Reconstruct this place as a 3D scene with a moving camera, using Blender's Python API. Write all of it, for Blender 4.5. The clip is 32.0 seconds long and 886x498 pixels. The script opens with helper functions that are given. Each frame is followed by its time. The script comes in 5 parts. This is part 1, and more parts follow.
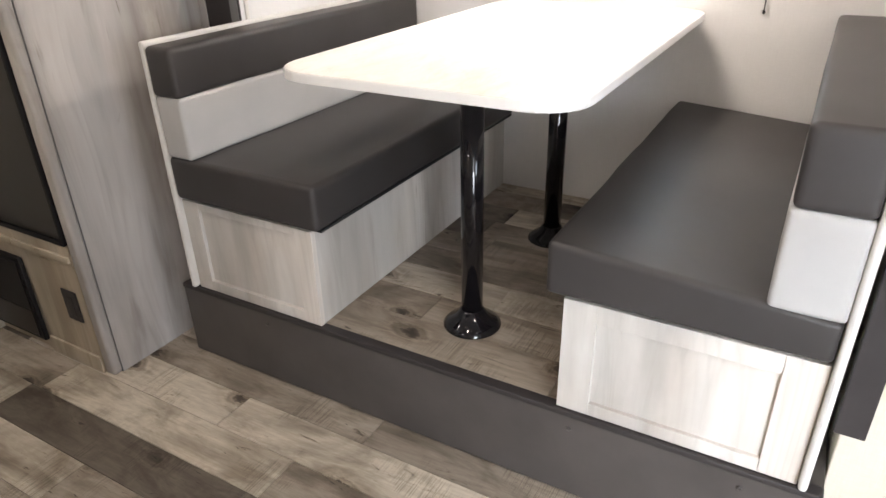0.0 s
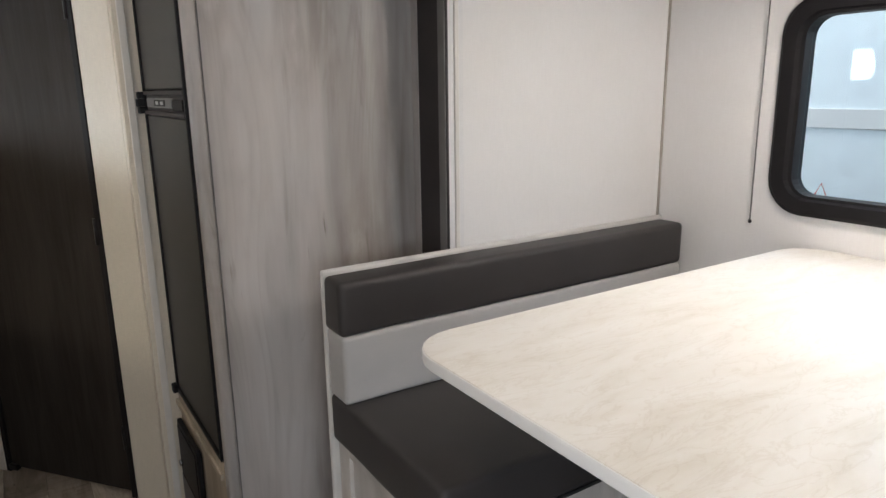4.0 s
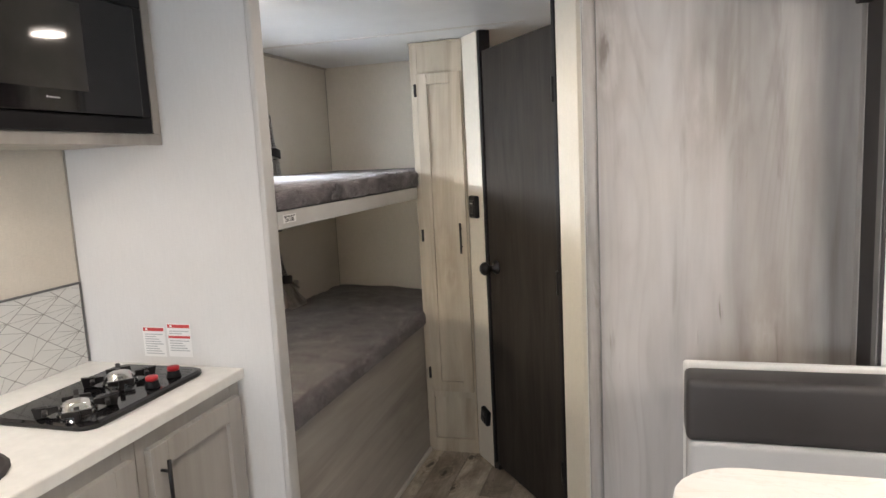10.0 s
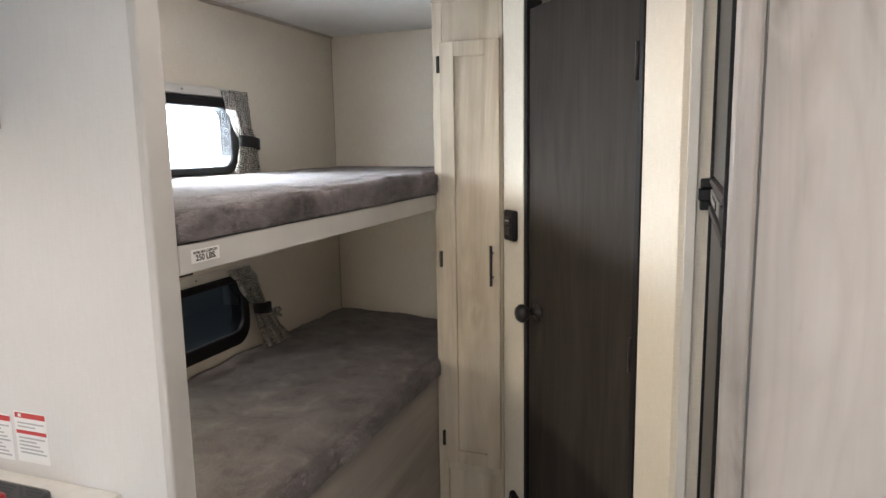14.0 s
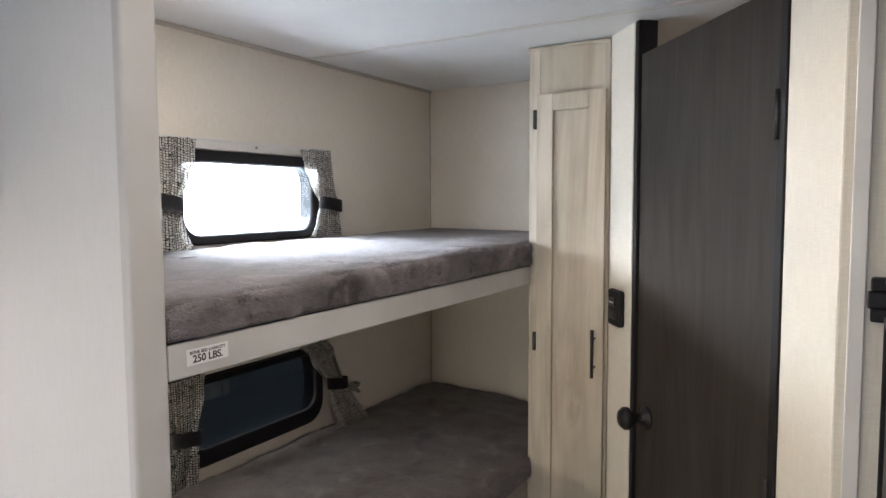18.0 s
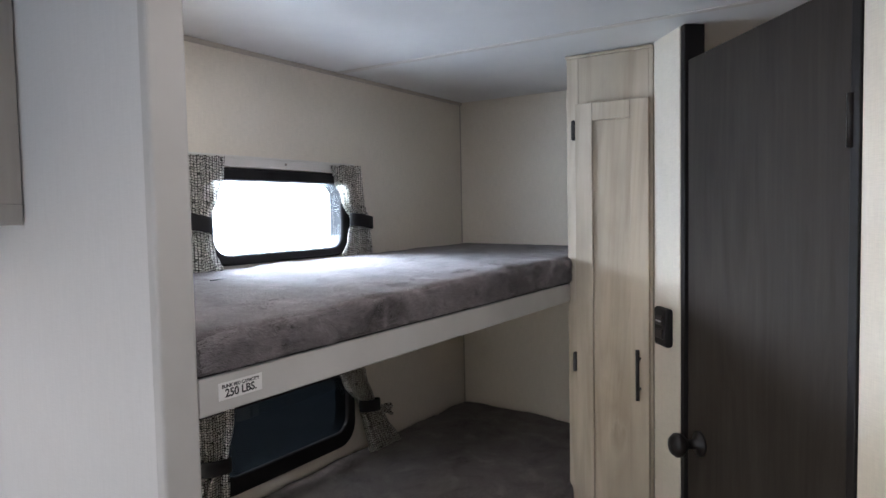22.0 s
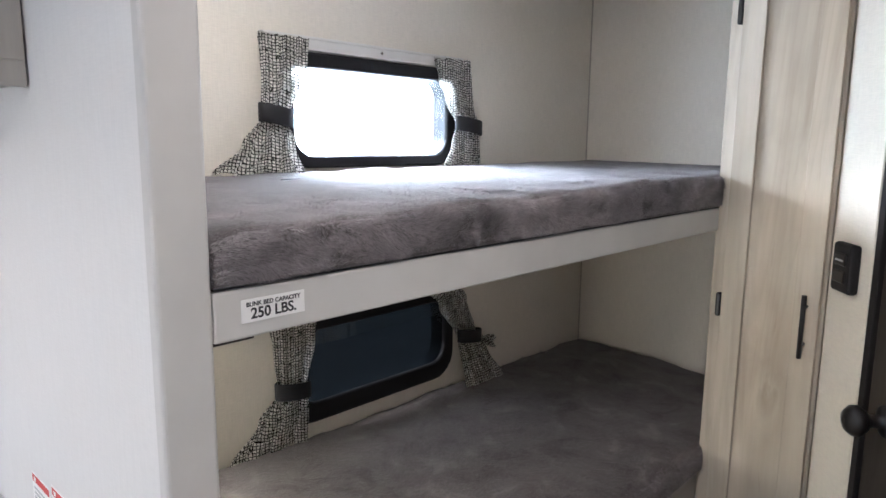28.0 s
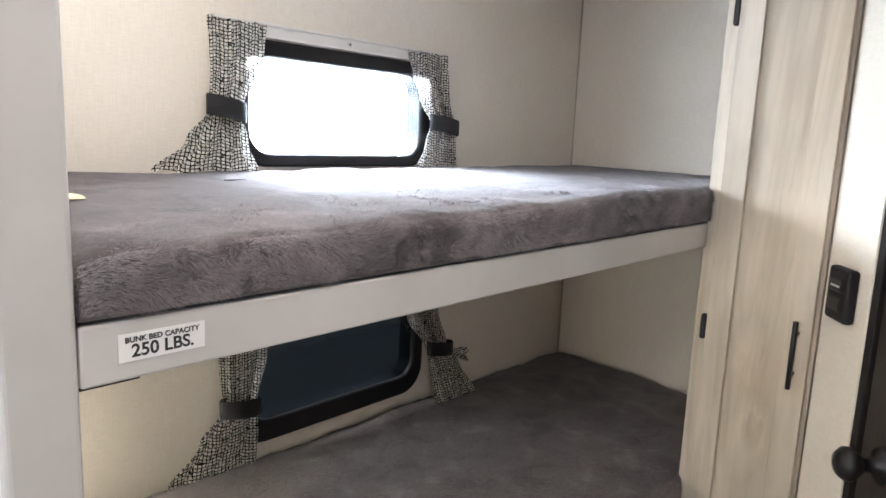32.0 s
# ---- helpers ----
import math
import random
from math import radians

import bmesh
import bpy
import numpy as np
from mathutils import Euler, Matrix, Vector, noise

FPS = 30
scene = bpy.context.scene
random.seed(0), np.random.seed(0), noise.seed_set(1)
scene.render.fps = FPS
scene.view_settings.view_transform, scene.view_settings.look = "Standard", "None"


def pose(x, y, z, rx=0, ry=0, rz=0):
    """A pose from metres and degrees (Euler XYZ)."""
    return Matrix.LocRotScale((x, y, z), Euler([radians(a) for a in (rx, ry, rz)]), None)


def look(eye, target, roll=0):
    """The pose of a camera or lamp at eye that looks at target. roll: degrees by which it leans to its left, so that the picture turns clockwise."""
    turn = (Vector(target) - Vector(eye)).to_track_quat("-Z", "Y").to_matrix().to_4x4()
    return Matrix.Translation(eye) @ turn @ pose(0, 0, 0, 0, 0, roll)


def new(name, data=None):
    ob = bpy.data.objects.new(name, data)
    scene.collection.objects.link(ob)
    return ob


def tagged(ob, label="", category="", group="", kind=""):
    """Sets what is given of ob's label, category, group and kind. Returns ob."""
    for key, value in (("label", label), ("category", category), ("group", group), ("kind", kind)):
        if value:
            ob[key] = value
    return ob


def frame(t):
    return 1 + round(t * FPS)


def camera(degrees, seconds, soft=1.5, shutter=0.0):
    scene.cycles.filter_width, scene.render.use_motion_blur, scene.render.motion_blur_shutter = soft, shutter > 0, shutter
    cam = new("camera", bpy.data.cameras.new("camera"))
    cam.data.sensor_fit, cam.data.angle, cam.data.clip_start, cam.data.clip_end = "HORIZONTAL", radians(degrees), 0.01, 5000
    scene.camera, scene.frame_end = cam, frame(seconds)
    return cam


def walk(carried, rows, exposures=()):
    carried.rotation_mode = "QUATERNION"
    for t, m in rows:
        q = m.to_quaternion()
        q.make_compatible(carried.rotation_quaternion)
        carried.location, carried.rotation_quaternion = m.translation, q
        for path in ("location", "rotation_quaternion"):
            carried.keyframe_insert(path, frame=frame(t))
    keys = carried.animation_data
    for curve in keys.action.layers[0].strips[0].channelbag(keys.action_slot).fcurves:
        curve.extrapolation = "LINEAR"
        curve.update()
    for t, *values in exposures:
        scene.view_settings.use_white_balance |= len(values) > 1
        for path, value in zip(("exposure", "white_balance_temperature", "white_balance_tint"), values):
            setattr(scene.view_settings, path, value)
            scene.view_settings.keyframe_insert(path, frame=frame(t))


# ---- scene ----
from mathutils.bvhtree import BVHTree

cam = camera(67.2, 32.0)
PATH = [
    (0, (0.665, -3.726, 1.332), (2.199, -2.836, 0.41), -1.3),
    (0.5, (0.66, -3.723, 1.342), (2.217, -2.759, 0.538), -0.9),
    (1, (0.655, -3.733, 1.354), (2.214, -2.738, 0.593), -1.1),
    (1.5, (0.654, -3.744, 1.375), (2.233, -2.73, 0.686), -0.7),
    (2, (0.714, -3.739, 1.387), (2.316, -2.699, 0.794), -0.5),
    (2.5, (0.829, -3.672, 1.424), (2.44, -2.595, 0.927), 0.1),
    (4.5, (1.353, -3.563, 1.464), (2.116, -1.775, 0.995), -1.3),
    (5, (1.436, -3.465, 1.495), (1.872, -1.565, 1.051), -1.3),
    (5.5, (1.536, -3.441, 1.5), (1.444, -1.478, 1.128), -1.5),
    (6, (1.608, -3.466, 1.494), (1.325, -1.515, 1.156), -1.1),
    (6.5, (1.594, -3.532, 1.501), (1.286, -1.581, 1.182), -0.8),
    (7, (1.599, -3.623, 1.503), (1.338, -1.665, 1.19), -0.6),
    (7.5, (1.648, -3.655, 1.504), (1.421, -1.692, 1.195), -0.5),
    (8, (1.707, -3.653, 1.499), (1.361, -1.705, 1.201), -0.7),
    (8.5, (1.751, -3.652, 1.493), (1.322, -1.721, 1.199), -1.3),
    (9, (1.75, -3.664, 1.5), (1.237, -1.752, 1.217), -2.2),
    (9.5, (1.755, -3.659, 1.496), (1.191, -1.76, 1.221), -2.9),
    (10, (1.751, -3.655, 1.494), (1.187, -1.755, 1.224), -2.9),
    (10.5, (1.757, -3.644, 1.491), (1.206, -1.742, 1.212), -3.2),
    (11, (1.733, -3.639, 1.483), (1.15, -1.75, 1.184), -3.2),
    (11.5, (1.695, -3.625, 1.476), (1.04, -1.77, 1.113), -1.4),
    (12, (1.622, -3.534, 1.484), (0.944, -1.693, 1.095), -1.0),
    (12.5, (1.589, -3.415, 1.495), (1.085, -1.518, 1.108), -0.5),
    (13, (1.599, -3.192, 1.504), (1.087, -1.294, 1.135), -1.3),
    (13.5, (1.62, -3.013, 1.519), (0.984, -1.146, 1.184), -1.3),
    (14, (1.57, -2.837, 1.525), (0.893, -0.978, 1.227), -1.0),
    (14.5, (1.517, -2.711, 1.532), (0.799, -0.861, 1.285), -1.5),
    (15, (1.512, -2.548, 1.533), (0.691, -0.737, 1.32), -1.9),
    (15.5, (1.529, -2.427, 1.539), (0.441, -0.759, 1.355), -2.0),
    (17.5, (1.544, -2.506, 1.562), (0.508, -0.804, 1.395), -0.7),
    (18, (1.558, -2.504, 1.571), (0.536, -0.791, 1.425), -0.3),
    (18.5, (1.546, -2.492, 1.574), (0.512, -0.785, 1.447), -0.3),
    (19, (1.543, -2.496, 1.572), (0.486, -0.802, 1.459), -0.5),
    (19.5, (1.542, -2.502, 1.571), (0.464, -0.82, 1.467), -0.6),
    (20, (1.542, -2.512, 1.571), (0.455, -0.837, 1.474), -0.6),
    (20.5, (1.543, -2.525, 1.569), (0.44, -0.86, 1.474), -0.6),
    (21, (1.549, -2.513, 1.577), (0.472, -0.83, 1.484), -0.3),
    (21.5, (1.514, -2.484, 1.589), (0.454, -0.791, 1.494), -1.0),
    (22, (1.488, -2.456, 1.582), (0.405, -0.779, 1.473), -1.1),
    (22.5, (1.504, -2.415, 1.6), (0.421, -0.74, 1.464), 0.1),
    (23, (1.473, -2.437, 1.58), (0.359, -0.782, 1.427), 0.5),
    (23.5, (1.493, -2.462, 1.584), (0.348, -0.829, 1.422), -0.1),
    (24, (1.495, -2.473, 1.577), (0.341, -0.849, 1.412), -1.0),
    (24.5, (1.512, -2.491, 1.564), (0.365, -0.862, 1.388), -1.7),
    (25, (1.513, -2.511, 1.542), (0.384, -0.872, 1.343), -1.9),
    (25.5, (1.511, -2.518, 1.493), (0.392, -0.889, 1.182), -2.2),
    (27.5, (1.389, -2.293, 1.513), (0.132, -0.771, 1.187), -0.2),
    (28, (1.336, -2.202, 1.514), (-0.014, -0.762, 1.195), 0.6),
    (28.5, (1.242, -2.14, 1.501), (-0.126, -0.72, 1.163), 1.0),
    (29, (1.197, -2.087, 1.493), (-0.169, -0.673, 1.127), 0.7),
    (29.5, (1.205, -2.033, 1.503), (-0.182, -0.646, 1.117), 0.6),
    (30, (1.245, -1.989, 1.502), (-0.164, -0.625, 1.109), 0.6),
    (30.5, (1.284, -1.971, 1.499), (-0.147, -0.629, 1.108), 1.2),
    (31, (1.311, -1.963, 1.51), (-0.135, -0.633, 1.138), 1.5),
    (31.5, (1.314, -1.991, 1.509), (-0.136, -0.661, 1.15), 1.9),
    (32, (1.291, -2.069, 1.526), (-0.04, -0.613, 1.197), 2.4),
]
EXPOSURES = [(0, 0.40, 6750, 14), (1.0, 0.36, 6550, 13), (2.0, 0.02, 6450, 13), (2.5, -0.10, 6400, 13), (4.5, -0.44, 6550, 13), (5.2, -0.12, 6700, 13), (6, 0.43, 6650, 13), (11, 0.38, 6650, 13), (14, 0.40, 6700, 13), (15, 0.60, 6750, 13), (19, 0.20, 6200, 14), (23, -0.1, 5950, 14), (25, 0.03, 5950, 14), (28, 0.58, 5900, 14), (29.5, 0.78, 6000, 14), (31, 0.92, 6130, 14), (32, 0.86, 6180, 14)]
walk(cam, [(t, look(eye, target, roll)) for t, eye, target, roll in PATH], EXPOSURES)

# ---- world, large lights ----
world = bpy.data.worlds.new("overcast_sky")
scene.world = world
world.use_nodes = True
wn = world.node_tree.nodes
sky = wn.new("ShaderNodeTexSky")
sky.sky_type, sky.sun_disc = "NISHITA", False
sky.sun_elevation, sky.sun_rotation, sky.dust_density = radians(48), radians(200), 4.0
wn["Background"].inputs["Strength"].default_value = 0.12
world.node_tree.links.new(sky.outputs["Color"], wn["Background"].inputs["Color"])
sun = new("sun", bpy.data.lights.new("sun", "SUN"))
sun.data.energy, sun.data.angle, sun.data.color = 2.0, radians(12), (1.0, 0.97, 0.92)
sun.matrix_world = look((-3, -6, 8), (0, 0, 0))


def area(name, eye, target, watts, size, size_y=0.0, color=(1, 1, 1), spread=180):
    lamp = bpy.data.lights.new(name, "AREA")
    lamp.energy, lamp.color, lamp.size, lamp.spread = watts, color, size, radians(spread)
    lamp.shape = "RECTANGLE" if size_y else "DISK"
    if size_y:
        lamp.size_y = size_y
    ob = new(name, lamp)
    ob.matrix_world = look(eye, target)
    return ob


FRONT_WALL = -5.6
WARM = (1.0, 0.90, 0.78)
DAY = (0.80, 0.90, 1.0)
# ceiling pucks out of view, and daylight in the window and door openings
area("ceiling_puck_light", (1.22, -2.95, 2.015), (1.22, -2.95, 0), 5.5, 0.11, color=WARM)
area("ceiling_puck_light", (1.22, -4.05, 2.015), (1.22, -4.05, 0), 4, 0.11, color=WARM)
# added fill for the hall floor and door, from an assumed puck
area("hall_fill_light", (1.12, -1.62, 2.015), (1.12, -1.62, 0), 2.3, 0.11, color=WARM)
area("dinette_lamp_light", (2.64, -2.96, 1.735), (2.64, -2.96, 0), 1.8, 0.12, color=WARM)
area("dinette_lamp_light", (2.64, -3.12, 1.735), (2.64, -3.12, 0), 1.8, 0.12, color=WARM)
for bulb_y in (-2.96, -3.12):  # the lamp's domed lenses also throw light sideways
    bulb = new("dinette_lens_light", bpy.data.lights.new("dinette_lens_light", "POINT"))
    bulb.data.energy, bulb.data.color, bulb.data.shadow_soft_size = 6.4, (1.0, 0.945, 0.875), 0.05
    bulb.location = (2.64, bulb_y, 1.69)
area("cabinet_lamp_light", (0.15, -2.56, 1.556), (0.15, -2.56, 0), 2.0, 0.09, color=(1.0, 0.97, 0.93))
area("reading_light_glow", (0.03, -1.825, 0.905), (1, -1.66, 0.96), 4.0, 0.09, color=(1.0, 0.94, 0.76))
bulb = new("reading_lens_light", bpy.data.lights.new("reading_lens_light", "POINT"))  # so does the domed reading light
bulb.data.energy, bulb.data.color, bulb.data.shadow_soft_size = 0.22, (1.0, 0.94, 0.76), 0.03
bulb.location = (0.09, -1.80, 0.905)
area("bunk_puck_light", (0.42, -1.68, 2.015), (0.42, -1.68, 0), 1.6, 0.11, color=(1.0, 0.95, 0.86))
bulb = new("bunk_lens_light", bpy.data.lights.new("bunk_lens_light", "POINT"))  # and the puck over the bunk
bulb.data.energy, bulb.data.color, bulb.data.shadow_soft_size = 1.3, (1.0, 0.95, 0.86), 0.03
bulb.location = (0.42, -1.68, 1.97)
area("bath_puck_light", (1.75, -0.55, 2.015), (1.75, -0.55, 0), 4, 0.11, color=WARM)
area("bunk_window_daylight", (-0.065, -1.035, 1.590), (0.5, -1.035, 1.55), 8.0, 0.55, 0.25, color=DAY)
area("bunk_window_skylight", (-0.075, -1.035, 1.600), (0.24, -1.035, 1.20), 24, 0.55, 0.25, color=DAY, spread=95)
area("dinette_window_daylight", (3.80, -3.0, 2.15), (2.4, -3.0, 0.85), 15, 1.0, 0.6, color=DAY)
area("entry_daylight", (-0.03, -4.75, 0.75), (2.2, -3.4, 0.22), 6.2, 0.6, 1.0, color=DAY, spread=60)
# cool fill added behind an assumed opening in the unseen front wall
area("front_cool_fill", (1.05, FRONT_WALL - 0.02, 1.35), (1.05, 0, 1.25), 20, 1.3, 0.55, color=(0.70, 0.86, 1.0))

# ---- materials ----


def nodes_of(name, rough=0.5, metal=0.0, spec=0.5):
    m = bpy.data.materials.new(name)
    m.use_nodes = True
    nt = m.node_tree
    b = nt.nodes["Principled BSDF"]
    b.inputs["Roughness"].default_value, b.inputs["Metallic"].default_value = rough, metal
    b.inputs["Specular IOR Level"].default_value = spec
    return m, nt, b


def coords(nt, scale=(1, 1, 1), kind="Object", shuffle=False):
    tc, mp = nt.nodes.new("ShaderNodeTexCoord"), nt.nodes.new("ShaderNodeMapping")
    mp.inputs["Scale"].default_value = scale
    nt.links.new(tc.outputs[kind], mp.inputs["Vector"])
    if shuffle:
        oi, mul = nt.nodes.new("ShaderNodeObjectInfo"), nt.nodes.new("ShaderNodeVectorMath")
        mul.operation = "MULTIPLY"
        mul.inputs[1].default_value = (37.0, 53.0, 71.0)
        nt.links.new(oi.outputs["Random"], mul.inputs[0])
        nt.links.new(mul.outputs[0], mp.inputs["Location"])
    return mp.outputs["Vector"]


def noise_tex(nt, vec, scale, detail=4.0, rough=0.55, distort=0.0):
    n = nt.nodes.new("ShaderNodeTexNoise")
    n.inputs["Scale"].default_value, n.inputs["Detail"].default_value = scale, detail
    n.inputs["Roughness"].default_value, n.inputs["Distortion"].default_value = rough, distort
    nt.links.new(vec, n.inputs["Vector"])
    return n.outputs["Fac"]


def ramp(nt, fac, stops):
    r = nt.nodes.new("ShaderNodeValToRGB")
    while len(r.color_ramp.elements) < len(stops):
        r.color_ramp.elements.new(0.5)
    for e, (p, c) in zip(r.color_ramp.elements, stops):
        e.position, e.color = p, (*c, 1)
    nt.links.new(fac, r.inputs["Fac"])
    return r.outputs["Color"]


def mix(nt, a, b, fac=0.5, mode="MIX"):
    m = nt.nodes.new("ShaderNodeMix")
    m.data_type, m.blend_type = "RGBA", mode
    for socket, v in ((m.inputs[0], fac), (m.inputs[6], a), (m.inputs[7], b)):
        if hasattr(v, "node"):
            nt.links.new(v, socket)
        else:
            socket.default_value = v if isinstance(v, float) else (*v, 1)
    return m.outputs[2]


def bump(nt, b, height, strength=0.2, distance=0.002):
    n = nt.nodes.new("ShaderNodeBump")
    n.inputs["Strength"].default_value, n.inputs["Distance"].default_value = strength, distance
    nt.links.new(height, n.inputs["Height"])
    nt.links.new(n.outputs["Normal"], b.inputs["Normal"])


def plain(name, color, rough=0.5, metal=0.0, spread=0.12, scale=9.0, spec=0.5, bumps=0.08):
    m, nt, b = nodes_of(name, rough, metal, spec)
    v = coords(nt)
    lo, hi = [c * (1 - spread) for c in color], [min(1, c * (1 + spread)) for c in color]
    nt.links.new(ramp(nt, noise_tex(nt, v, scale, 5), [(0.3, lo), (0.7, hi)]), b.inputs["Base Color"])
    bump(nt, b, noise_tex(nt, v, 180, 3), bumps, 0.001)
    return m


def linen(name, color, rough=0.62, force=1.0):
    """Vinyl wall paper with a woven print."""
    m, nt, b = nodes_of(name, rough, spec=0.35)
    v = coords(nt)
    h = noise_tex(nt, coords(nt, (45, 45, 520)), 1.0, 3)
    w = noise_tex(nt, coords(nt, (520, 520, 22)), 1.0, 3)
    weave = mix(nt, h, w, 0.5)
    lo, hi = [c * (1 - 0.085 * force) for c in color], [min(1, c * (1 + 0.055 * force)) for c in color]
    base = ramp(nt, weave, [(0.36, lo), (0.64, hi)])
    blotch = ramp(nt, noise_tex(nt, v, 2.2, 4), [(0.3, (0.95, 0.94, 0.92)), (0.7, (1, 1, 1))])
    nt.links.new(mix(nt, base, blotch, 1.0, "MULTIPLY"), b.inputs["Base Color"])
    bump(nt, b, weave, 0.18 * force, 0.0008)
    return m


def wood(name, dark, mid, light, grain="z", rough=0.5, width=1.0, knots=0.0, shuffle=False, streak=0.35, spec=0.4):
    """Printed or real wood: long grain along one axis, streaks, a few knots."""
    m, nt, b = nodes_of(name, rough, spec=spec)
    def g(a, c):
        return {"x": (c, a, a), "y": (a, c, a), "z": (a, a, c)}[grain]
    big = noise_tex(nt, coords(nt, g(7 / width, 0.9 / width), shuffle=shuffle), 1.0, 5, 0.6, 0.9)
    fine = noise_tex(nt, coords(nt, g(55 / width, 2.2 / width), shuffle=shuffle), 1.0, 6, 0.65, 0.3)
    base = ramp(nt, big, [(0.25, dark), (0.48, mid), (0.75, light)])
    lines = ramp(nt, fine, [(0.32, (0.62, 0.60, 0.58)), (0.62, (1, 1, 1))])
    col = mix(nt, base, lines, streak, "MULTIPLY")
    if knots:
        kv = coords(nt, g(6.5, 2.6), shuffle=shuffle)
        wob = nt.nodes.new("ShaderNodeVectorMath")
        wob.operation = "MULTIPLY_ADD"
        wob.inputs[1].default_value = (0.22, 0.22, 0.22)
        nt.links.new(noise_tex(nt, kv, 2.5, 4), wob.inputs[0])
        nt.links.new(kv, wob.inputs[2])
        vo = nt.nodes.new("ShaderNodeTexVoronoi")
        vo.inputs["Scale"].default_value = 1.0
        nt.links.new(wob.outputs[0], vo.inputs["Vector"])
        spot = ramp(nt, vo.outputs["Distance"], [(0.025, (0.06, 0.05, 0.045)), (0.06, (0.22, 0.20, 0.18)), (0.085, (0.9, 0.88, 0.85)), (0.12, (0.70, 0.67, 0.64)), (0.17, (1, 1, 1)), (0.23, (0.84, 0.82, 0.80)), (0.30, (1, 1, 1))])
        col = mix(nt, col, spot, knots, "MULTIPLY")
        crack = ramp(nt, noise_tex(nt, coords(nt, g(26, 3.0), shuffle=shuffle), 1.0, 3, 0.5, 1.6), [(0.29, (0.25, 0.23, 0.21)), (0.35, (1, 1, 1))])
        col = mix(nt, col, crack, knots * 0.8, "MULTIPLY")
    if shuffle:
        oi = nt.nodes.new("ShaderNodeObjectInfo")
        tone = ramp(nt, oi.outputs["Random"], [(0.0, (0.84, 0.82, 0.80)), (1.0, (1.08, 1.07, 1.05))])
        col = mix(nt, col, tone, 1.0, "MULTIPLY")
    nt.links.new(col, b.inputs["Base Color"])
    bump(nt, b, fine, 0.15, 0.0008)
    return m


def figured(name, dark, mid, light, rough=0.5, tan=(1.0, 0.955, 0.915), force=1.0):
    """Printed weathered veneer: soft upright clouds of figure, faint grain, a few splits and knots."""
    m, nt, b = nodes_of(name, rough, spec=0.4)
    zones = noise_tex(nt, coords(nt, (4.2, 4.2, 0.42)), 1.0, 5, 0.5, 0.7)
    base = ramp(nt, zones, [(0.34, dark), (0.50, mid), (0.64, light)])
    cloud = noise_tex(nt, coords(nt, (2.6, 2.6, 1.3)), 1.0, 5, 0.55, 0.5)
    base = mix(nt, base, ramp(nt, cloud, [(0.32, (0.80, 0.785, 0.77)), (0.50, (1, 1, 1)), (0.68, (1.10, 1.10, 1.10))]), force, "MULTIPLY")
    curl = noise_tex(nt, coords(nt, (9, 9, 0.9)), 1.0, 5, 0.55, 2.0)
    base = mix(nt, base, ramp(nt, curl, [(0.34, (0.84, 0.82, 0.80)), (0.46, (1, 1, 1)), (0.62, (1.05, 1.05, 1.05))]), 0.85 * force, "MULTIPLY")
    fine = noise_tex(nt, coords(nt, (70, 70, 3.6)), 1.0, 6, 0.66, 0.5)
    base = mix(nt, base, ramp(nt, fine, [(0.3, (0.85, 0.835, 0.82)), (0.6, (1, 1, 1))]), 0.26 * force, "MULTIPLY")
    # grain lines as contours of a slow field: long arches with tight tops
    field = noise_tex(nt, coords(nt, (2.6, 2.6, 0.30)), 1.0, 2.0, 0.45, 0.35)
    times = nt.nodes.new("ShaderNodeMath")
    times.operation = "MULTIPLY"
    times.inputs[1].default_value = 46.0
    nt.links.new(field, times.inputs[0])
    wave = nt.nodes.new("ShaderNodeMath")
    wave.operation = "FRACT"
    nt.links.new(times.outputs[0], wave.inputs[0])
    where = ramp(nt, noise_tex(nt, coords(nt, (3.4, 3.4, 0.8)), 1.0, 4), [(0.46, (0.05,) * 3), (0.62, (0.65,) * 3)])
    base = mix(nt, base, ramp(nt, wave.outputs[0], [(0.0, (0.90, 0.885, 0.88)), (0.25, (0.99, 0.99, 0.99)), (0.75, (1.03, 1.03, 1.03)), (0.93, (0.93, 0.92, 0.915)), (1.0, (0.88, 0.865, 0.86))]), where, "MULTIPLY")
    split = noise_tex(nt, coords(nt, (17, 17, 2.1)), 1.0, 4, 0.55, 1.6)
    base = mix(nt, base, ramp(nt, split, [(0.25, (0.40, 0.37, 0.35)), (0.285, (0.84, 0.82, 0.80)), (0.335, (1, 1, 1))]), 0.85, "MULTIPLY")
    kv = coords(nt, (3.6, 3.6, 1.15))
    wob = nt.nodes.new("ShaderNodeVectorMath")
    wob.operation = "MULTIPLY_ADD"
    wob.inputs[1].default_value = (0.45, 0.45, 0.45)
    nt.links.new(noise_tex(nt, kv, 2.6, 5, 0.6), wob.inputs[0])
    nt.links.new(kv, wob.inputs[2])
    vo = nt.nodes.new("ShaderNodeTexVoronoi")
    vo.inputs["Scale"].default_value = 1.0
    nt.links.new(wob.outputs[0], vo.inputs["Vector"])
    base = mix(nt, base, ramp(nt, vo.outputs["Distance"], [(0.022, (0.50, 0.46, 0.43)), (0.055, (0.88, 0.86, 0.84)), (0.10, (1.05, 1.05, 1.05)), (0.16, (0.92, 0.905, 0.89)), (0.26, (1, 1, 1))]), 0.8 * force, "MULTIPLY")
    warm = noise_tex(nt, coords(nt, (3.1, 3.1, 0.9)), 1.0, 4)
    base = mix(nt, base, ramp(nt, warm, [(0.42, (1, 1, 1)), (0.62, tan)]), 1.0, "MULTIPLY")
    nt.links.new(base, b.inputs["Base Color"])
